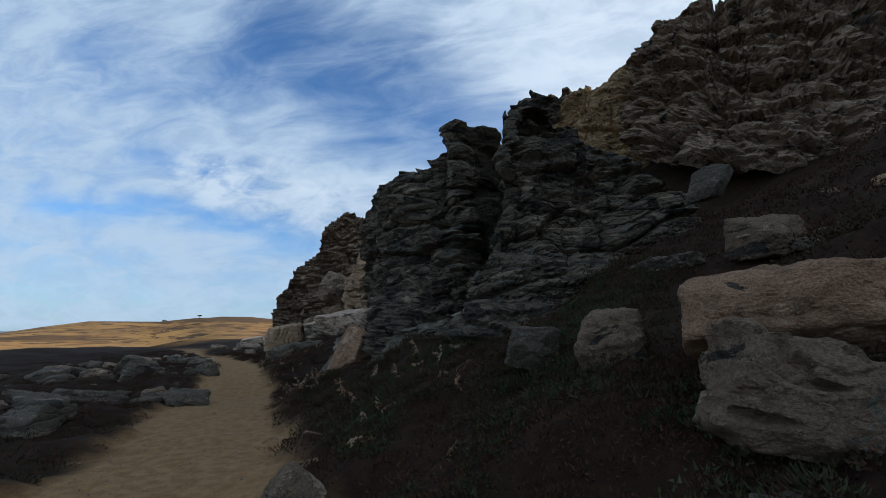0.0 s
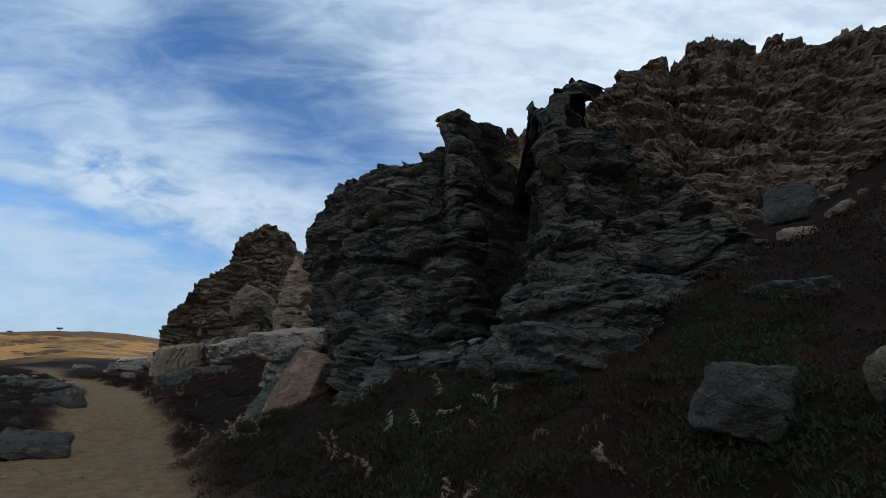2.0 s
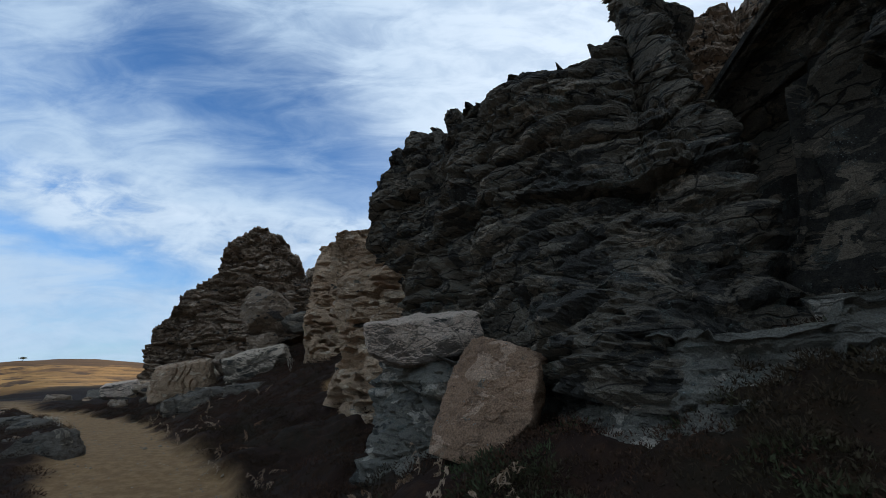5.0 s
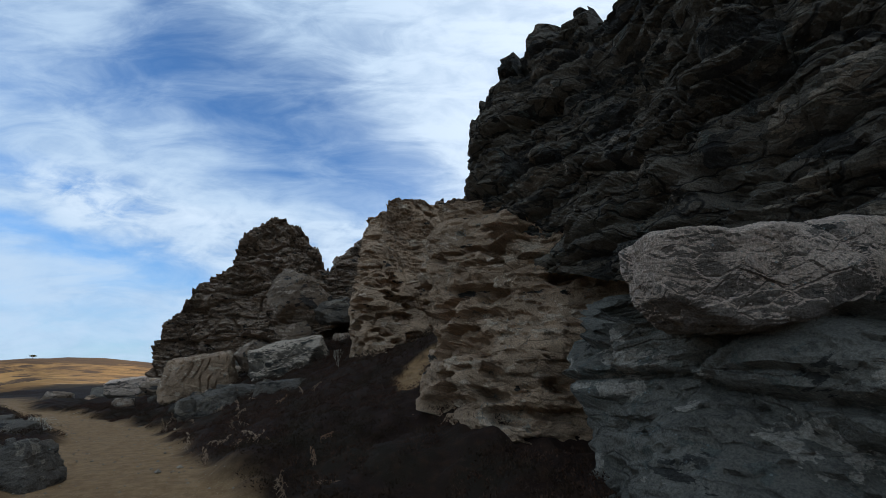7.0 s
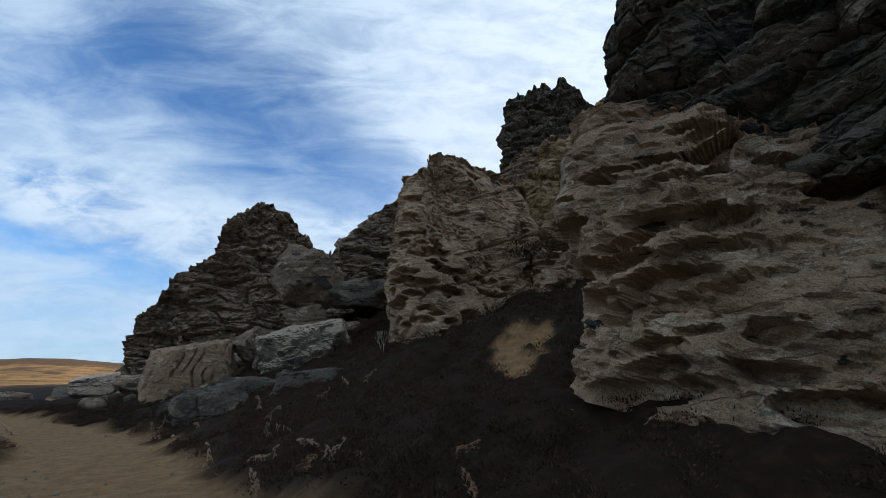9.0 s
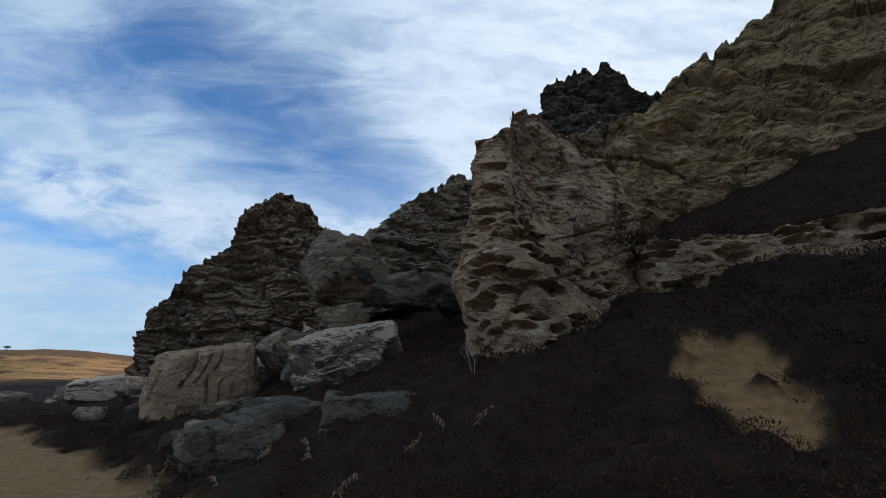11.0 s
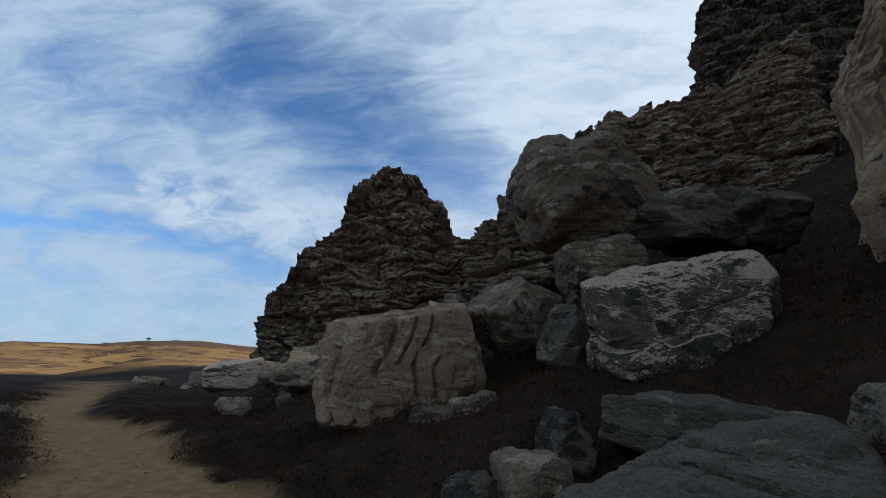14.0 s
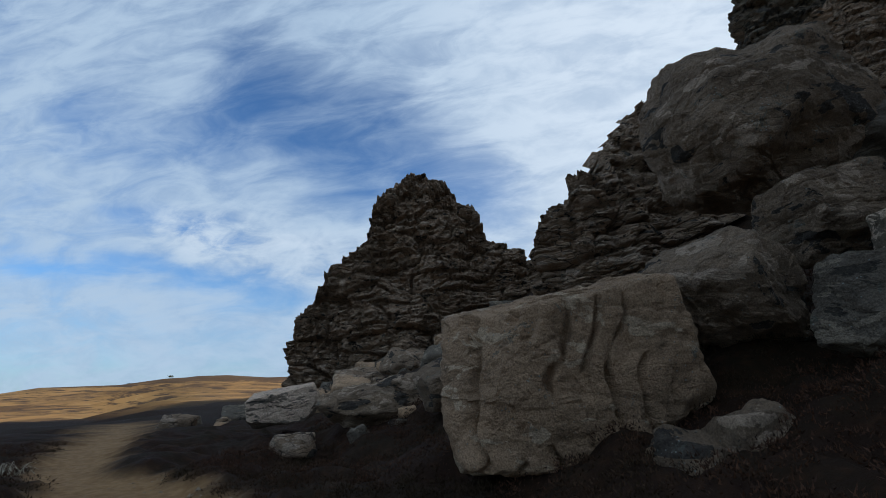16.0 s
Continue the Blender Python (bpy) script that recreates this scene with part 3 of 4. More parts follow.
# the crag, along the walk; stations run with the hill on the right hand
crag("crag", "tall dark layered gritstone buttress with ragged overhanging top",
     [(7.4, 2.8, 1.6, 7.4, 1.0, 3), (6.3, 1.5, 1.5, 7.9, 2.0, 3.5), (5.2, 1.4, 1.8, 7.4, 2.1, 3.5), (4.3, 1.9, 1.8, 7.1, 2.4, 3.5), (3.5, 3.2, 2.1, 6.9, 1.1, 4), (2.8, 4.8, 2.6, 6.8, 0.3, 4.5),
      (2.4, 6.2, 3.1, 7.1, 0.6, 4.5), (2.0, 7.4, 3.5, 7.6, 0.8, 4.5), (1.4, 8.6, 4.0, 7.4, 0.5, 4.5), (1.1, 9.6, 4.3, 6.9, 0.3, 4.5), (1.7, 11.2, 4.0, 6.4, 0.4, 4)],
     ROCK_DARK, 11, step=0.045, amp=0.26, th=0.9, ragged=0.5, lump=0.4)
crag("crag", "dark grey weathered gritstone buttress with horizontal beds",
     [(11.6, 0.4, 4.4, 5.4, 0.8, 3), (10.3, -0.2, 3.6, 5.9, 1.3, 3.5), (9.1, -0.6, 2.9, 6.4, 1.7, 4), (8.0, -0.85, 2.4, 6.8, 2.1, 4), (6.9, -1.0, 1.8, 7.1, 2.4, 4),
      (6.2, -0.8, 1.6, 7.3, 2.4, 3.4), (5.95, 0.2, 1.5, 7.0, 1.8, 2.6), (6.5, 1.8, 1.6, 5.6, 1.0, 1.4)],
     ROCK_DARK, 23, into=(0.2, 1.0), step=0.045, amp=0.24, th=0.95, ragged=0.3, lump=0.4)
crag("crag", "dark cracked rock foot below the overhang", [(6.6, 0.4, 1.2, 2.3, 0.4, 2), (5.4, 0.15, 0.9, 2.0, 0.4, 2.5), (4.4, 0.7, 0.5, 2.0, 0.5, 2.5), (3.5, 1.5, 0.2, 1.9, 0.6, 2.5), (2.9, 3.0, 0.0, 1.3, 0.5, 2.5)],
     ROCK_FOOT, 31, step=0.04, amp=0.15, th=0.6, ragged=0.2, lump=0.3)
crag("crag", "grey-green lichened rock foot with pale flaked patches", [(2.9, 3.3, 0.1, 1.5, 0.3, 2), (2.15, 3.8, 0.0, 1.8, 0.35, 2.5), (1.65, 4.6, -0.1, 1.8, 0.4, 2.5), (1.35, 5.6, -0.1, 1.7, 0.5, 2.5), (1.75, 6.5, 0.0, 1.9, 0.5, 2), (2.5, 7.0, 0.2, 2.3, 0.3, 2)],
     ROCK_FOOT, 33, step=0.035, amp=0.15, th=0.8, ragged=0.2, lump=0.35, beds=0.4, block=1.4)
crag("crag", "tan honeycombed sandstone face with tafoni hollows",
     [(3.6, 6.6, 0.6, 3.2, 0.3, 2.5), (2.6, 7.1, 0.3, 3.6, 0.4, 3), (1.7, 7.35, 0.2, 4.2, 0.9, 3), (1.0, 7.8, 0.2, 4.6, 0.9, 3), (0.55, 8.6, 0.4, 4.7, 0.8, 3), (0.25, 9.4, 0.7, 4.6, 0.6, 3), (0.6, 10.6, 1.0, 4.4, 0.4, 3)],
     ROCK_TAN, 41, step=0.032, amp=0.13, th=1.3, taf=0.30, taf_size=0.6, cover=0.2, ragged=0.3, lump=0.38, beds=0.1, block=0.7)
crag("crag", "tan sandstone column with dark bedding slots and hollows",
     [(4.0, 17.2, 2.2, 8.0, 1.0, 3), (2.6, 16.7, 2.0, 8.2, 1.2, 3), (1.2, 15.9, 1.8, 8.3, 1.1, 3.4), (-0.2, 15.3, 1.6, 7.9, 0.8, 3.4), (-1.1, 15.4, 1.6, 7.2, 0.4, 3), (-1.6, 16.4, 1.8, 7.0, 0.2, 3), (-1.1, 18.0, 2.2, 7.4, 0.3, 3), (0.0, 19.6, 2.8, 8.2, 0.4, 3), (1.8, 20.6, 3.4, 8.6, 0.5, 2.5)],
     ROCK_TAN, 53, into=(0.5, 1.0), step=0.04, amp=0.15, th=1.2, taf=0.30, taf_size=0.46, cover=0.3, ragged=0.35, lump=0.34, dip=0.2, beds=0.08, block=0.5)
crag("crag", "pale brown sandstone wall at the back of a niche",
     [(8.4, 12.0, 2.8, 5.6, 0.5, 3), (6.0, 13.8, 2.4, 5.2, 0.5, 3), (4.4, 14.9, 2.1, 5.1, 0.5, 3), (3.2, 15.7, 1.9, 5.1, 0.5, 3), (2.3, 16.6, 1.9, 4.9, 0.4, 2)],
     ROCK_TAN, 61, step=0.05, amp=0.13, th=1.2, taf=0.24, cover=0.15, ragged=0.25, lump=0.3, beds=0.4, block=0.6)
crag("crag", "brown sandstone block wall above a heather shelf", [(14.5, 14.0, 5.4, 18.0, 1.5, 4), (11.0, 17.2, 5.4, 17.4, 1.5, 4), (8.6, 18.8, 5.4, 14.6, 1.3, 4), (6.6, 19.8, 5.0, 12.4, 1.1, 4), (5.0, 20.8, 5.0, 11.4, 1.0, 4), (3.6, 22.2, 5.0, 10.6, 0.9, 3)],
     ROCK_YELLOW, 67, step=0.08, amp=0.24, th=1.5, taf=0.1, ragged=0.6, lump=0.6, dip=-0.3, beds=0.5)
crag("crag", "dark jagged rock tower far up on the crest", [(26.0, 30.0, 17, 29.0, 1.5, 5), (21.0, 33.0, 17, 26.0, 1.4, 5), (17.5, 35.0, 17, 26.4, 1.2, 5), (15.0, 36.2, 17, 30.5, 1.0, 5), (12.6, 37.0, 17, 29.6, 0.7, 5), (10.6, 37.6, 17, 28.0, 0.2, 5), (9.9, 39.0, 16, 27.2, -0.2, 4), (10.6, 42.0, 15, 25.0, 0.3, 4)],
     ROCK_DARK, 71, step=0.13, amp=0.45, th=1.1, ragged=0.8, lump=0.6)
crag("crag", "broken brown crag above the boulder slope", [(11.5, 31.0, 11.0, 20.5, 1.6, 4), (7.0, 32.4, 9.5, 17.6, 1.5, 4), (4.4, 32.6, 8.5, 16.2, 1.5, 4), (2.2, 32.2, 8.0, 15.4, 1.4, 4), (0.2, 31.0, 7.0, 13.0, 1.4, 3.5), (-1.6, 29.8, 6.0, 11.2, 1.2, 3), (-3.6, 28.2, 5.0, 9.2, 0.9, 3), (-5.4, 28.0, 4.4, 7.8, 0.8, 3), (-7.2, 30.0, 3.8, 6.6, 0.8, 3)],
     ROCK_MIX, 73, step=0.075, amp=0.34, th=0.8, ragged=0.5, lump=0.5)
crag("crag", "far brown rock pinnacle with dark layered flank",
     [(-3.0, 47.5, 7.0, 11.0, 1.2, 6), (-5.6, 46.8, 6.0, 11.6, 1.2, 6), (-8.0, 46.4, 5.5, 13.4, 1.3, 6), (-9.6, 46.2, 5.0, 16.0, 1.4, 6), (-11.6, 46.0, 4.5, 18.0, 1.6, 7), (-13.8, 45.8, 4, 18.8, 1.8, 7), (-15.8, 45.8, 3.5, 17.8, 1.7, 7),
      (-17.6, 46.0, 3, 14.6, 1.4, 7), (-19.4, 46.4, 2, 11.8, 1.2, 7), (-21.4, 46.2, 1, 8.6, 1.0, 6), (-23.2, 45.8, 0.5, 5.0, 0.6, 5)],
     ROCK_MIX, 79, step=0.1, amp=0.5, th=1.3, ragged=0.7, lump=0.8, beds=0.12, block=1.7)
crag("crag", "high brown crag on the hillside crest", [(44.0, 2.0, 13.0, 22, 2.5, 6), (33.0, 5.0, 9.5, 20.4, 2.5, 6), (27.0, 6.6, 8.6, 20.2, 3.2, 6), (22.6, 7.4, 8.2, 20.6, 3.6, 6), (19.4, 8.2, 8.4, 20.9, 3.8, 6), (16.4, 10.0, 9.4, 20.6, 3.4, 6), (14.2, 12.2, 11.0, 19.8, 2.4, 5), (13.4, 14.6, 14.0, 17.0, 1.4, 5)],
     ROCK_MIX, 89, step=0.11, amp=0.5, th=0.9, ragged=0.9, lump=0.6, dip=-0.25)

# large boulders
boulder("large tilted brown boulder with deep fluted rills", (-7.9, 20.9, 1.22), (1.55, 0.95, 1.2), (12, -10, 2), 3, ROCK_FLUTED, detail=7, flute=0.12, rough=0.06, cuts=9)
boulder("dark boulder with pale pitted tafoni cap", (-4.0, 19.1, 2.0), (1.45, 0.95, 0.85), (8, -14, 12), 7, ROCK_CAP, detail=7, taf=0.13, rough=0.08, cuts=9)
boulder("low grey boulder with pleated face", (-5.5, 15.75, 0.5), (1.0, 0.7, 0.55), (10, -14, 10), 9, ROCK_GREY, detail=6, flute=0.10, rough=0.08)
boulder("flat-topped dark grey boulder beside the path", (-2.75, 15.45, 0.8), (1.25, 0.75, 0.6), (4, -4, -16), 12, ROCK_GREY, detail=6, rough=0.06, cuts=7)
boulder("huge dark overhanging boulder on the slope", (-4.6, 21.6, 4.75), (1.4, 1.3, 1.3), (12, 16, 24), 15, ROCK_BROWN, detail=7, rough=0.08, cuts=9)
boulder("brown boulder wedged under an overhanging block", (-4.35, 20.9, 3.1), (0.85, 0.65, 0.6), (0, -14, 15), 18, ROCK_BROWN, detail=6, rough=0.08, bed=0.03)
boulder("brown angular boulder beside a fluted boulder", (-5.8, 21.0, 2.2), (0.9, 0.75, 0.66), (5, 12, 40), 21, ROCK_BROWN, detail=6)
boulder("dark slab beside a pale capped boulder", (-5.3, 19.6, 1.8), (0.3, 0.42, 0.48), (0, 24, 20), 22, ROCK_GREY, detail=5)
boulder("pale flat slab leaning by the path", (-14.5, 28.0, 0.85), (1.0, 0.6, 0.5), (12, -12, 20), 24, ROCK_PALE, detail=5, rough=0.05, cuts=6)
boulder("long brown slab lying on scree", (-11.1, 26.5, 0.95), (1.7, 0.8, 0.55), (0, -10, 10), 27, ROCK_BROWN, detail=6)
boulder("dark rounded boulder on the slope", (-2.7, 21.3, 4.3), (1.1, 0.8, 0.65), (0, 0, 10), 30, ROCK_GREY, detail=5)
boulder("dark rounded boulder on the slope", (-1.1, 21.4, 4.3), (1.1, 0.8, 0.6), (0, 14, 60), 33, ROCK_GREY, detail=5)
boulder("pale pinkish cracked sandstone slab", (2.3, 4.5, 2.05), (0.88, 0.62, 0.42), (8, -6, 8), 36, ROCK_PALE, detail=7, rough=0.06)
boulder("pinkish smooth sandstone block with a wandering crack", (3.1, 3.15, 1.33), (0.6, 0.45, 0.78), (-10, 10, -34), 39, ROCK_ORANGE, detail=7, rough=0.06, cuts=12)
boulder("large flat orange sandstone boulder on the heather bank", (9.2, -4.85, 2.02), (1.0, 0.65, 0.36), (4, -3, -22), 42, ROCK_ORANGE, detail=6, rough=0.07, cuts=8)
boulder("orange and grey boulder with a dark hollow", (8.55, -5.3, 1.48), (0.56, 0.45, 0.42), (0, 8, -20), 45, ROCK_BROWN, detail=6, rough=0.10, taf=0.08)
boulder("brown half-buried boulder at the path edge", (5.0, -4.2, 0.35), (0.32, 0.28, 0.26), (0, 0, 50), 48, ROCK_BROWN, detail=5)
boulder("grey half-buried boulder in heather", (8.3, -6.0, 0.9), (0.5, 0.4, 0.24), (0, 0, 20), 51, ROCK_GREY, detail=5)
boulder("dark brown boulder bedded under an orange slab", (9.2, -4.5, 1.5), (0.75, 0.55, 0.42), (0, 0, -20), 44, ROCK_BROWN, detail=5)
boulder("grey boulder in heather", (7.25, -3.1, 1.66), (0.33, 0.3, 0.27), (0, 10, 10), 54, ROCK_GREY, detail=6)
boulder("dark brown pointed boulder in heather", (8.0, -3.75, 1.75), (0.36, 0.32, 0.38), (0, 14, 70), 57, ROCK_BROWN, detail=6)
boulder("grey rounded boulder on the grassy slope", (10.5, -2.2, 3.15), (0.42, 0.36, 0.32), (0, 0, 30), 60, ROCK_BROWN, detail=5)
boulder("upright leaning grey slab on the slope", (10.75, -0.35, 4.55), (0.16, 0.35, 0.42), (0, 28, 30), 63, ROCK_GREY, detail=5)
boulder("flat grey slab half sunk in the slope", (9.6, -1.2, 2.85), (0.62, 0.4, 0.2), (0, -8, -30), 64, ROCK_GREY, detail=5)


boulder("dark boulder bedded under a pale capped boulder", (-3.9, 19.2, 1.3), (1.15, 0.75, 0.6), (0, 6, 10), 87, ROCK_GREY, detail=5)
boulder("dark stone bedded under a fluted boulder", (-7.6, 21.1, 0.55), (1.0, 0.75, 0.6), (0, -4, 10), 88, ROCK_BROWN, detail=5)
boulder("broad pale grey slab in heather", (-4.9, 16.95, 0.9), (0.75, 0.5, 0.3), (6, 8, -20), 66, ROCK_GREY, detail=6, rough=0.06, cuts=7)
boulder("dark rounded stone in heather", (-3.85, 16.3, 0.95), (0.42, 0.36, 0.4), (0, 8, 20), 68, ROCK_GREY, detail=6)
boulder("dark pointed stone in heather", (-6.0, 17.15, 0.7), (0.24, 0.22, 0.36), (0, 8, 20), 69, ROCK_GREY, detail=5)
boulder("small brown stone in heather", (-6.35, 16.6, 0.45), (0.26, 0.22, 0.32), (0, 0, 20), 70, ROCK_BROWN, detail=5)
boulder("brown stone against a fluted boulder", (-7.25, 19.45, 0.5), (0.42, 0.34, 0.4), (0, 12, 50), 72, ROCK_BROWN, detail=5)
boulder("grey brown stone against a fluted boulder", (-6.6, 19.6, 0.6), (0.5, 0.4, 0.42), (0, -8, 20), 73, ROCK_BROWN, detail=5)
boulder("small pale grey stone in heather", (-6.75, 16.75, 0.4), (0.26, 0.22, 0.2), (0, 6, 40), 75, ROCK_GREY, detail=5)
boulder("brown angular slab on scree", (-9.3, 24.2, 1.3), (0.9, 0.6, 0.5), (10, -20, 30), 74, ROCK_BROWN, detail=5)
boulder("grey standing slab beside the path", (-6.0, 6.6, 0.15), (0.8, 0.5, 0.5), (0, 25, 30), 76, ROCK_GREY, detail=5)
boulder("grey tilted slab beside the path", (-7.4, 8.0, 0.1), (0.9, 0.5, 0.6), (0, 30, 40), 78, ROCK_GREY, detail=5)
boulder("grey tilted slab beside the path", (-5.0, 8.2, 0.1), (0.6, 0.5, 0.4), (0, -20, 10), 80, ROCK_GREY, detail=5)
boulder("pale grey flat slab beside the path", (-1.2, 2.6, 0.1), (0.6, 0.4, 0.18), (5, 8, 30), 82, ROCK_GREY, detail=5)
boulder("pale grey flat slab beside the path", (-9.6, 14.4, 0.0), (0.6, 0.45, 0.2), (5, -8, 80), 84, ROCK_GREY, detail=5)
boulder("grey rounded slab at the path edge", (-11.4, 15.8, -0.05), (0.8, 0.6, 0.3), (5, -8, 20), 86, ROCK_GREY, detail=5)


def scatter_rocks(n, seed, place, sizes, mats, label, group, flat=0.6, big=3.0):
    rnd = random.Random(seed)
    kinds = [stone("rock", (1, rnd.uniform(0.65, 0.9), rnd.uniform(flat * 0.8, flat * 1.2)), seed + 200 + k, mats[k % len(mats)], detail=4, rough=0.13, cuts=9) for k in range(9)]
    for i in range(n):
        x, y = place(rnd)
        s = sizes[0] + (sizes[1] - sizes[0]) * rnd.random() ** big
        ob = new("rock", kinds[rnd.randrange(9)])
        ob.matrix_world = pose(x, y, G(x, y) + 0.12 * s, rnd.uniform(-18, 18), rnd.uniform(-18, 18), rnd.uniform(0, 360)) @ Matrix.Diagonal((s, s, s * rnd.uniform(0.8, 1.2), 1))
        tagged(ob, label, "rock", group)


def on_scree(rnd):
    t = rnd.random()
    x0, y0 = -12.0 + 7.5 * t, 27.0 + 2.5 * t
    return x0 + rnd.uniform(-2.0, 3.0), y0 + rnd.uniform(-3.5, 9)


def left_of_path(rnd):
    t = rnd.random()
    k = min(int(t * 9), 8) + 1
    a, b = TRACK[k], TRACK[k + 1]
    u = rnd.random()
    d = b - a
    n = Vector((-d[1], d[0])).normalized()
    off = 1.5 + 7 * rnd.random() ** 1.2
    return a[0] + u * d[0] + n.x * off, a[1] + u * d[1] + n.y * off


def right_slope(rnd):
    return rnd.uniform(10, 24), rnd.uniform(-5, 7)


def pinnacle_foot(rnd):
    return rnd.uniform(-24, -6), rnd.uniform(34, 45)


scatter_rocks(95, 5, on_scree, (0.2, 1.0), (ROCK_MIX, ROCK_TAN, ROCK_GREY), "weathered brown boulder on the scree slope", "scree boulders")
scatter_rocks(150, 6, left_of_path, (0.12, 0.7), (ROCK_GREY, ROCK_MIX, ROCK_GREY), "grey lichen-spotted rock in heather", "rocks beside the path", 0.45)
scatter_rocks(55, 7, right_slope, (0.15, 0.9), (ROCK_MIX, ROCK_GREY, ROCK_TAN), "grey-brown rock on the heather slope", "slope rocks", 0.5)
scatter_rocks(70, 8, pinnacle_foot, (0.3, 1.6), (ROCK_MIX, ROCK_GREY, ROCK_TAN), "brown boulder below the far pinnacle", "pinnacle boulders")


# ---- plants and small stones ----
def flecks(name, clumps, per, mat, seed, size, label, category, stems=0.3):
    """Low shrubs as one mass of small leaves round many clumps; a clump: x, y, z, radius."""
    r = np.random.RandomState(seed)
    c = np.repeat(clumps, per, axis=0)
    n = len(c)
    d = r.normal(size=(n, 3))
    d /= np.linalg.norm(d, axis=1)[:, None]
    d[:, 2] = np.abs(d[:, 2]) * 0.9
    at = c[:, :3] + d * (c[:, 3] * r.uniform(0.55, 1.05, n) ** 0.5)[:, None] * (1, 1, 0.8)
    up = d + r.normal(scale=0.45, size=(n, 3)) + (0, 0, 0.5)
    up /= np.linalg.norm(up, axis=1)[:, None]
    side = np.cross(up, r.normal(size=(n, 3)))
    side /= np.linalg.norm(side, axis=1)[:, None] + 1e-9
    ln = size * r.uniform(0.7, 2.0, n)
    wd = size * r.uniform(0.18, 0.42, n)
    v = np.stack([at - side * wd[:, None], at + side * wd[:, None], at + up * ln[:, None]], 1).reshape(-1, 3)
    me = mesh_of(name, v, np.arange(3 * n).reshape(-1, 3), mat, True)
    return tagged(new(name, me), label, category, kind="stuff")


def clump_field(n, seed, lo, hi, side, rad, area, thin=0.0):
    r = np.random.RandomState(seed)
    x, y = r.uniform(area[0], area[1], n), r.uniform(area[2], area[3], n)
    dist, hz, hw, sd = track_near(x, y)
    p = np.stack([x, y, 0 * x], 1)
    rim = dist - hw + 0.22 * fbm(p * 1.3, 3, 5)
    keep = (rim > lo) & (dist < hi) & (sd == side) & (fbm(p * 0.8, 3, seed) > thin - 0.8)
    h, path, moor = ground_parts(x, y)
    keep &= path < 0.45
    q = np.stack([x, y, h - 0.03, r.uniform(rad[0], rad[1], n)], 1)
    return q[keep]


near_right = clump_field(42000, 91, 0.18, 5.5, 1, (0.09, 0.22), (-14, 11, -13, 26))
flecks("heather", near_right, 46, HEATHER, 92, 0.024, "dark brown dormant heather covering the bank", "heather")
far_right = clump_field(30000, 93, 4.5, 16, 1, (0.15, 0.36), (-14, 24, -10, 30))
flecks("heather", far_right, 30, HEATHER, 94, 0.04, "dark brown heather on the hillside", "heather")
near_left = clump_field(24000, 95, 0.18, 6, -1, (0.10, 0.24), (-22, 8, -14, 32))
flecks("heather", near_left, 40, HEATHER, 96, 0.026, "dark brown heather among rocks beside the path", "heather")
shelf_r = np.random.RandomState(7)
shelf_x = shelf_r.uniform(2.2, 7.0, 130)
shelf = np.stack([shelf_x, 17.4 - 0.45 * (shelf_x - 2.2) + shelf_r.uniform(-0.7, 0.4, 130), shelf_r.uniform(4.75, 5.15, 130), shelf_r.uniform(0.2, 0.42, 130)], 1)
flecks("heather", shelf, 60, HEATHER, 99, 0.045, "dark heather bush growing on a rock shelf", "heather")
green = clump_field(14000, 97, 0.7, 7, 1, (0.08, 0.18), (0, 12, -11, 3), 0.72)
flecks("bilberry", green, 40, BILBERRY, 98, 0.032, "low green bilberry leaves in the heather", "bilberry")


def blade_strip(bm, pts, w0, w1, side):
    prev = None
    for i, p in enumerate(pts):
        w = w0 + (w1 - w0) * i / (len(pts) - 1)
        a, b = bm.verts.new(p - side * w), bm.verts.new(p + side * w)
        if prev:
            bm.faces.new((prev[0], prev[1], b, a))
        prev = (a, b)


def part(name, bm, material, parent, label=""):
    me = bpy.data.meshes.new(name)
    bm.to_mesh(me)
    bm.free()
    me.materials.append(material)
    ob = new(name, me)
    ob.parent = parent
    return tagged(ob, label)


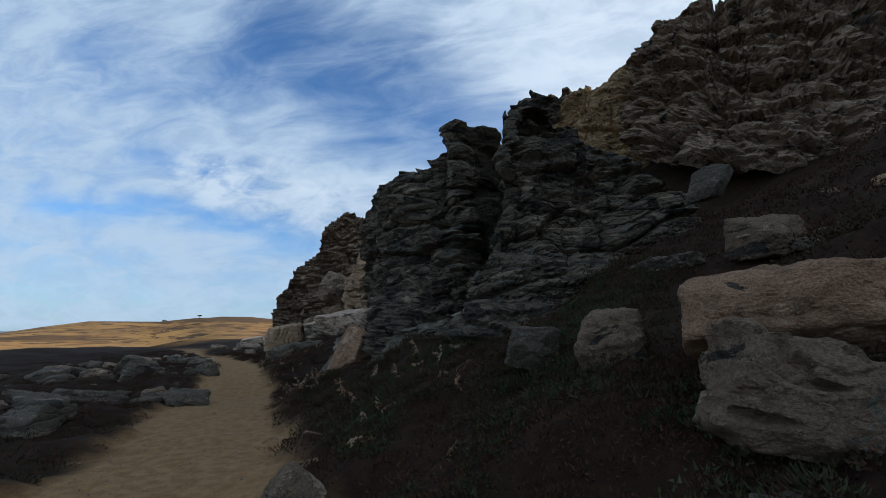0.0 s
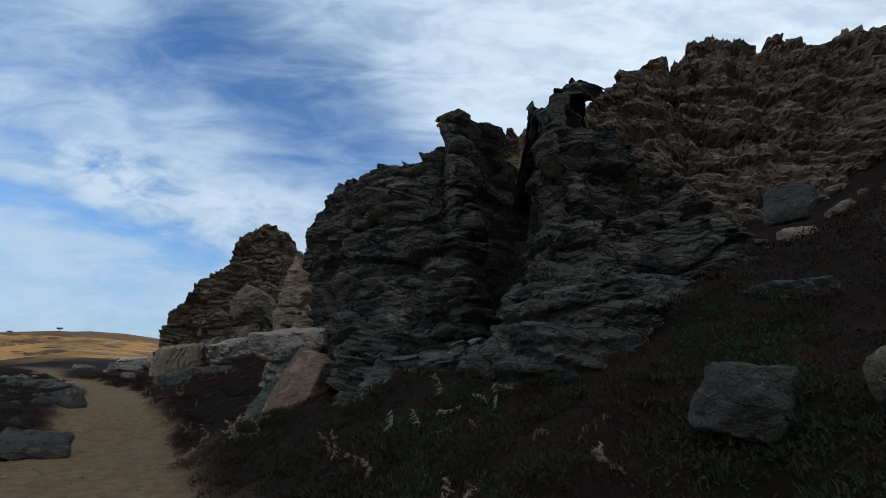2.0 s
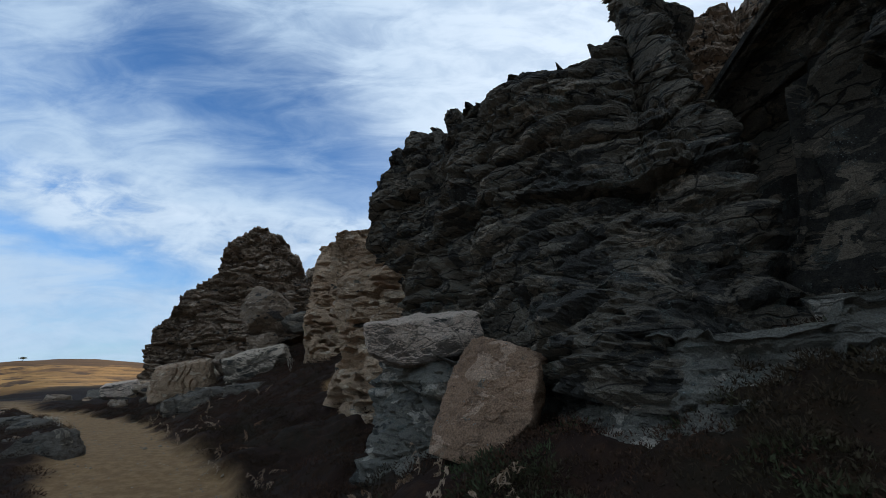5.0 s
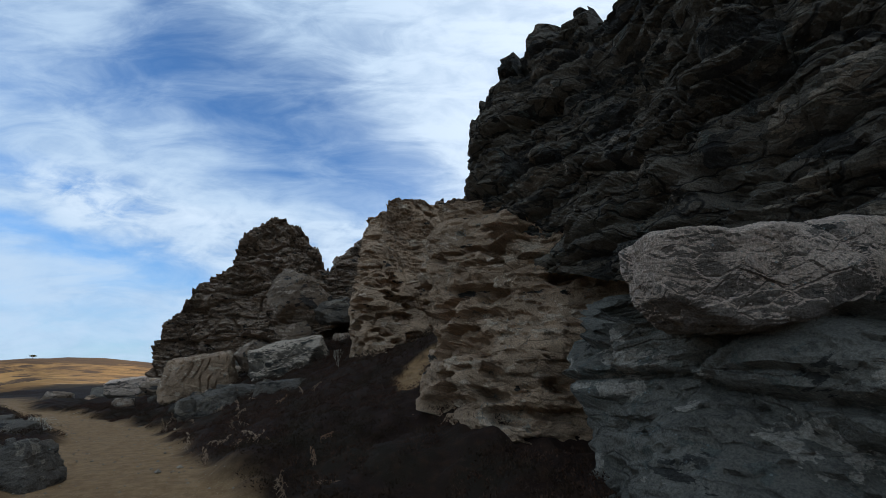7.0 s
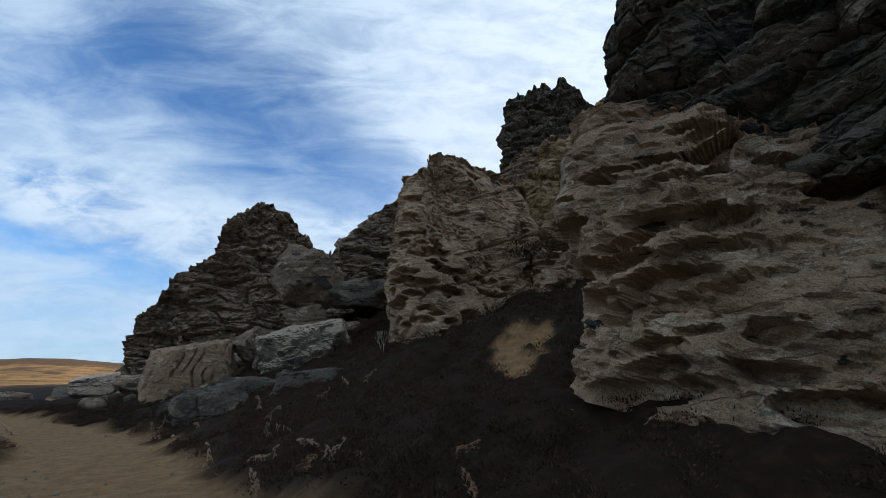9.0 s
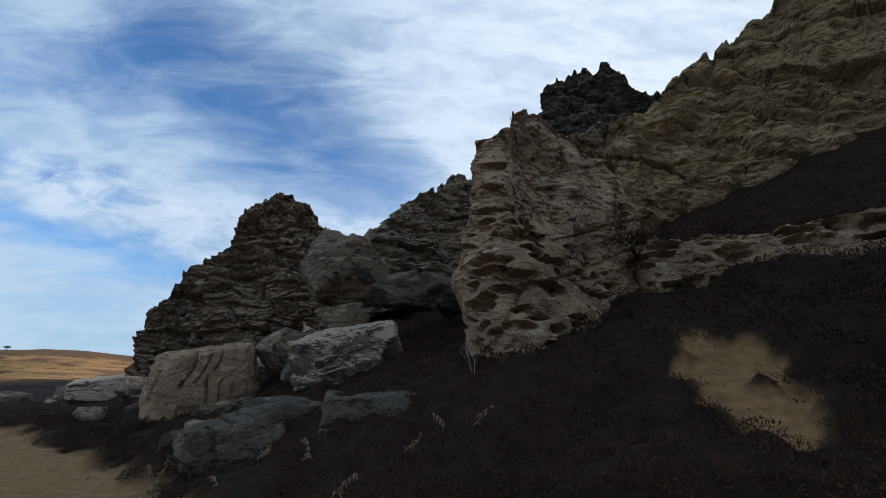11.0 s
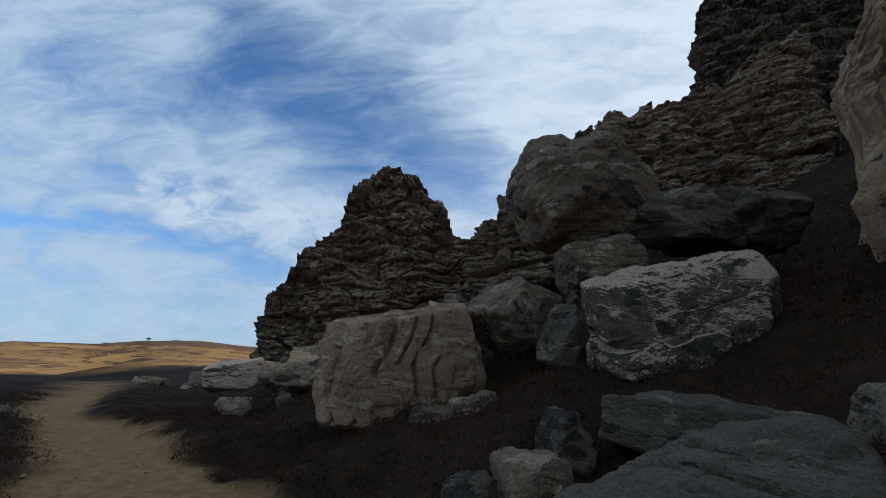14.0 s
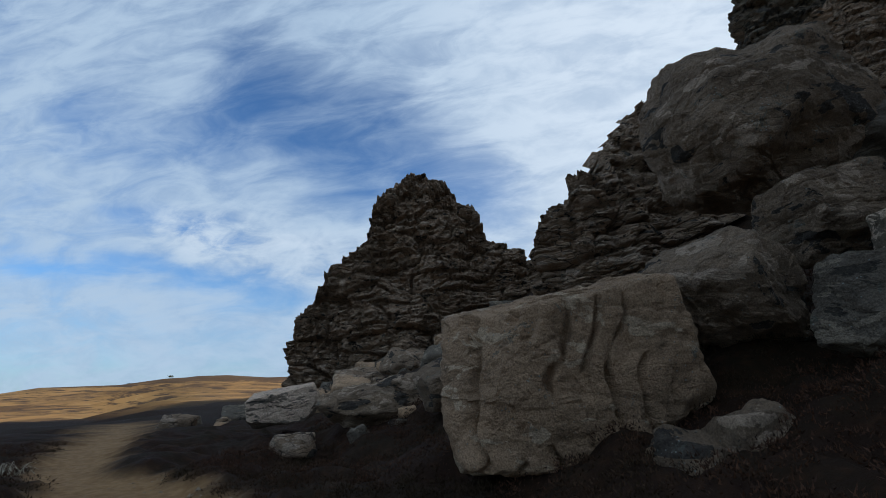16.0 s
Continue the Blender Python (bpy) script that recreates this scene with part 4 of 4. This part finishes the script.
def bracken(seed):
    """A dead bracken frond: a bent stem with curled, drooping leaflets."""
    rnd = random.Random(seed)
    ob = tagged(new("bracken_frond"), "withered tan bracken frond standing in heather", "bracken", "dead bracken fronds")
    bm = bmesh.new()
    h, lean = rnd.uniform(0.10, 0.19), rnd.uniform(0.05, 0.16)
    spine = [Vector((lean * (k / 6) ** 2 * 1.6, 0.02 * math.sin(k), h * k / 6 - 0.06)) for k in range(7)]
    for a in range(3):
        blade_strip(bm, spine, 0.004, 0.002, Vector((math.cos(a * 1.05), math.sin(a * 1.05), 0)))
    part("stem", bm, BRACKEN, ob)
    for k in range(2, 7):
        for s in (-1, 1):
            bm = bmesh.new()
            ln = rnd.uniform(0.022, 0.07) * (1.15 - k / 9)
            way = Vector((rnd.uniform(-0.9, 0.9), s * rnd.uniform(0.4, 1), rnd.uniform(-0.5, 0.6))).normalized()
            pts = [spine[k] + way * ln * t / 4 + Vector((0, 0, -0.05 * (t / 4) ** 2 * rnd.uniform(0.2, 1.5))) for t in range(5)]
            blade_strip(bm, pts, 0.010, 0.004, Vector((0.6, 0.1, rnd.uniform(-0.8, 0.8))).normalized())
            for t in range(1, 5):
                for q in (-1, 1):
                    tip = pts[t] + Vector((q * rnd.uniform(0.015, 0.035), rnd.uniform(-0.01, 0.01), rnd.uniform(-0.03, 0.015)))
                    v = [bm.verts.new(pts[t] + Vector((0, 0.006, 0))), bm.verts.new(pts[t] - Vector((0, 0.008, 0))), bm.verts.new(tip)]
                    bm.faces.new(v)
            part("leaflet", bm, BRACKEN, ob)
    return ob


def plant_bracken():
    rnd = random.Random(17)
    kinds = [bracken(k) for k in range(4)]
    spots = []
    tries = 0
    while len(spots) < 88 and tries < 4000:
        tries += 1
        t = rnd.random()
        y = -9 + 26 * t**1.25
        x = np.interp(y, TRACK[:, 1], TRACK[:, 0]) + (1.25 + 3.4 * rnd.random() ** 1.4)
        if float(fbm(np.array([[x * 0.7, y * 0.7, 0.0]]), 2, 77)[0]) < -0.05:
            continue
        if 3.0 < y < 6.5 and x > 0.5 or y > 7 and x > -0.6:
            continue
        spots.append((x, y))
    spots += [(rnd.uniform(2.6, 7.2), rnd.uniform(-6.5, -0.5)) for _ in range(46)]
    spots = [q for q in spots if track_near(np.array([q[0]]), np.array([q[1]]))[0][0] > 1.1]
    for i, (x, y) in enumerate(spots):
        m = pose(x, y, G(x, y) + rnd.uniform(0.05, 0.12), rnd.uniform(-65, 65), rnd.uniform(-55, 55), rnd.uniform(0, 360))
        if i < 4:
            kinds[i].matrix_world = m
        else:
            copy_thing(kinds[i % 4], m)


plant_bracken()


def grass_tuft(label, x, y, n, spread, seed, height=0.28):
    rnd = random.Random(seed)
    ob = tagged(new("grass_tuft"), label, "grass")
    ob.location = (x, y, G(x, y) - 0.02)
    for k in range(n):
        bm = bmesh.new()
        a = rnd.uniform(0, 6.283)
        out = Vector((math.cos(a), math.sin(a), 0))
        ln, hh = rnd.uniform(0.5, 1.0) * spread, rnd.uniform(0.4, 1.0) * height
        base = Vector((rnd.uniform(-1, 1) * spread * 0.7, rnd.uniform(-1, 1) * spread * 0.35, 0))
        pts = [base + out * ln * (t / 6) + Vector((0, 0, hh * math.sin(2.5 * t / 6))) for t in range(7)]
        blade_strip(bm, pts, 0.008, 0.002, Vector((-out.y, out.x, 0.5)).normalized())
        part("blade", bm, STRAW, ob)
    return ob


grass_tuft("flattened pale bleached grass tuft on the heather edge", -10.2, 15.9, 60, 0.42, 4)
grass_tuft("flattened pale bleached grass tuft on the heather edge", -17.6, 23.4, 36, 0.4, 5)
grass_tuft("small bleached grass tuft beside the path", -9.2, 14.9, 26, 0.26, 6)


def twig_bush(label, x, y, z, seed, size):
    rnd = random.Random(seed)
    ob = tagged(new("bush"), label, "bush")
    ob.location = (x, y, z)
    for k in range(9):
        bm = bmesh.new()
        stack = [(Vector((0, 0, -0.05)), Vector((rnd.uniform(-0.8, 0.8), rnd.uniform(-0.8, 0.8), 1)).normalized(), size, 0.006)]
        while stack:
            p, w, ln, wd = stack.pop()
            pts = [p + w * ln * 0.5 * t / 3 + Vector((0, 0, 0.02 * t)) for t in range(4)]
            for s in (Vector((1, 0, 0)), Vector((0, 1, 0))):
                blade_strip(bm, pts, wd, wd * 0.6, s)
            if ln > size * 0.25:
                for q in range(3):
                    stack.append((pts[3], (w + Vector([rnd.uniform(-0.7, 0.7) for _ in range(3)])).normalized(), ln * 0.62, wd * 0.6))
        part("branch", bm, STRAW if k % 3 == 0 else HEATHER, ob)
    return ob


twig_bush("bare grey twiggy bush at the crag foot", -1.7, 14.9, G(-1.7, 14.9), 3, 0.34)


def shrub_tree(x, y, seed, height):
    rnd = random.Random(seed)
    ob = tagged(new("tree"), "small dark wind-bent tree on the far hilltop", "tree")
    ob.location = (x, y, G(x, y) - 0.2)
    bm = bmesh.new()
    for s in (Vector((1, 0, 0)), Vector((0, 1, 0)), Vector((0.7, 0.7, 0))):
        blade_strip(bm, [Vector((0.1 * t, 0, height * 0.6 * t / 4)) for t in range(5)], 0.28, 0.1, s)
    part("trunk", bm, HEATHER, ob)
    bm = bmesh.new()
    for k in range(420):
        a, b, c = rnd.gauss(0, 1), rnd.gauss(0, 1), rnd.gauss(0, 0.6)
        p = Vector((a * height * 0.28, b * height * 0.28, height * (0.72 + 0.16 * c)))
        v = [bm.verts.new(p + Vector([rnd.uniform(-0.35, 0.35) for _ in range(3)])) for _ in range(3)]
        bm.faces.new(v)
    part("crown", bm, BILBERRY, ob)


shrub_tree(-273.4, 368.8, 1, 3.4)
shrub_tree(-295.5, 352.2, 2, 3.4)


def gravel():
    r = np.random.RandomState(61)
    n = 16000
    x, y = r.uniform(-15, 8, n), r.uniform(-13, 25, n)
    h, path, moor = ground_parts(x, y)
    dist, hz, hw, sd = track_near(x, y)
    p = np.stack([x, y, 0 * x], 1)
    keep = (path > 0.35) & (r.uniform(size=n) < 0.25 + 0.75 * smooth(0.2, 0.9, dist / hw))
    x, y, h = x[keep], y[keep], h[keep]
    n = len(x)
    s = r.uniform(0.006, 0.026, n) * (1 + 1.2 * (r.uniform(size=n) < 0.05))
    o = np.array([(1, 0, 0), (0, 1, 0), (-1, 0, 0), (0, -1, 0), (0, 0, 0.7), (0, 0, -0.7)])
    j = r.uniform(0.6, 1.2, (n, 6, 1))
    v = o[None] * j * s[:, None, None]
    a = r.uniform(0, 6.28, n)
    ca, sa = np.cos(a)[:, None], np.sin(a)[:, None]
    v = np.stack([v[:, :, 0] * ca - v[:, :, 1] * sa, v[:, :, 0] * sa + v[:, :, 1] * ca, v[:, :, 2]], 2) + np.stack([x, y, h + 0.2 * s], 1)[:, None]
    f = np.array([(0, 1, 4), (1, 2, 4), (2, 3, 4), (3, 0, 4), (1, 0, 5), (2, 1, 5), (3, 2, 5), (0, 3, 5)])
    faces = (f[None] + 6 * np.arange(n)[:, None, None]).reshape(-1, 3)
    tagged(new("gravel", mesh_of("gravel", v.reshape(-1, 3), faces, PEBBLE, True)), "loose ochre and pale grit along the footpath", "gravel", kind="stuff")


gravel()
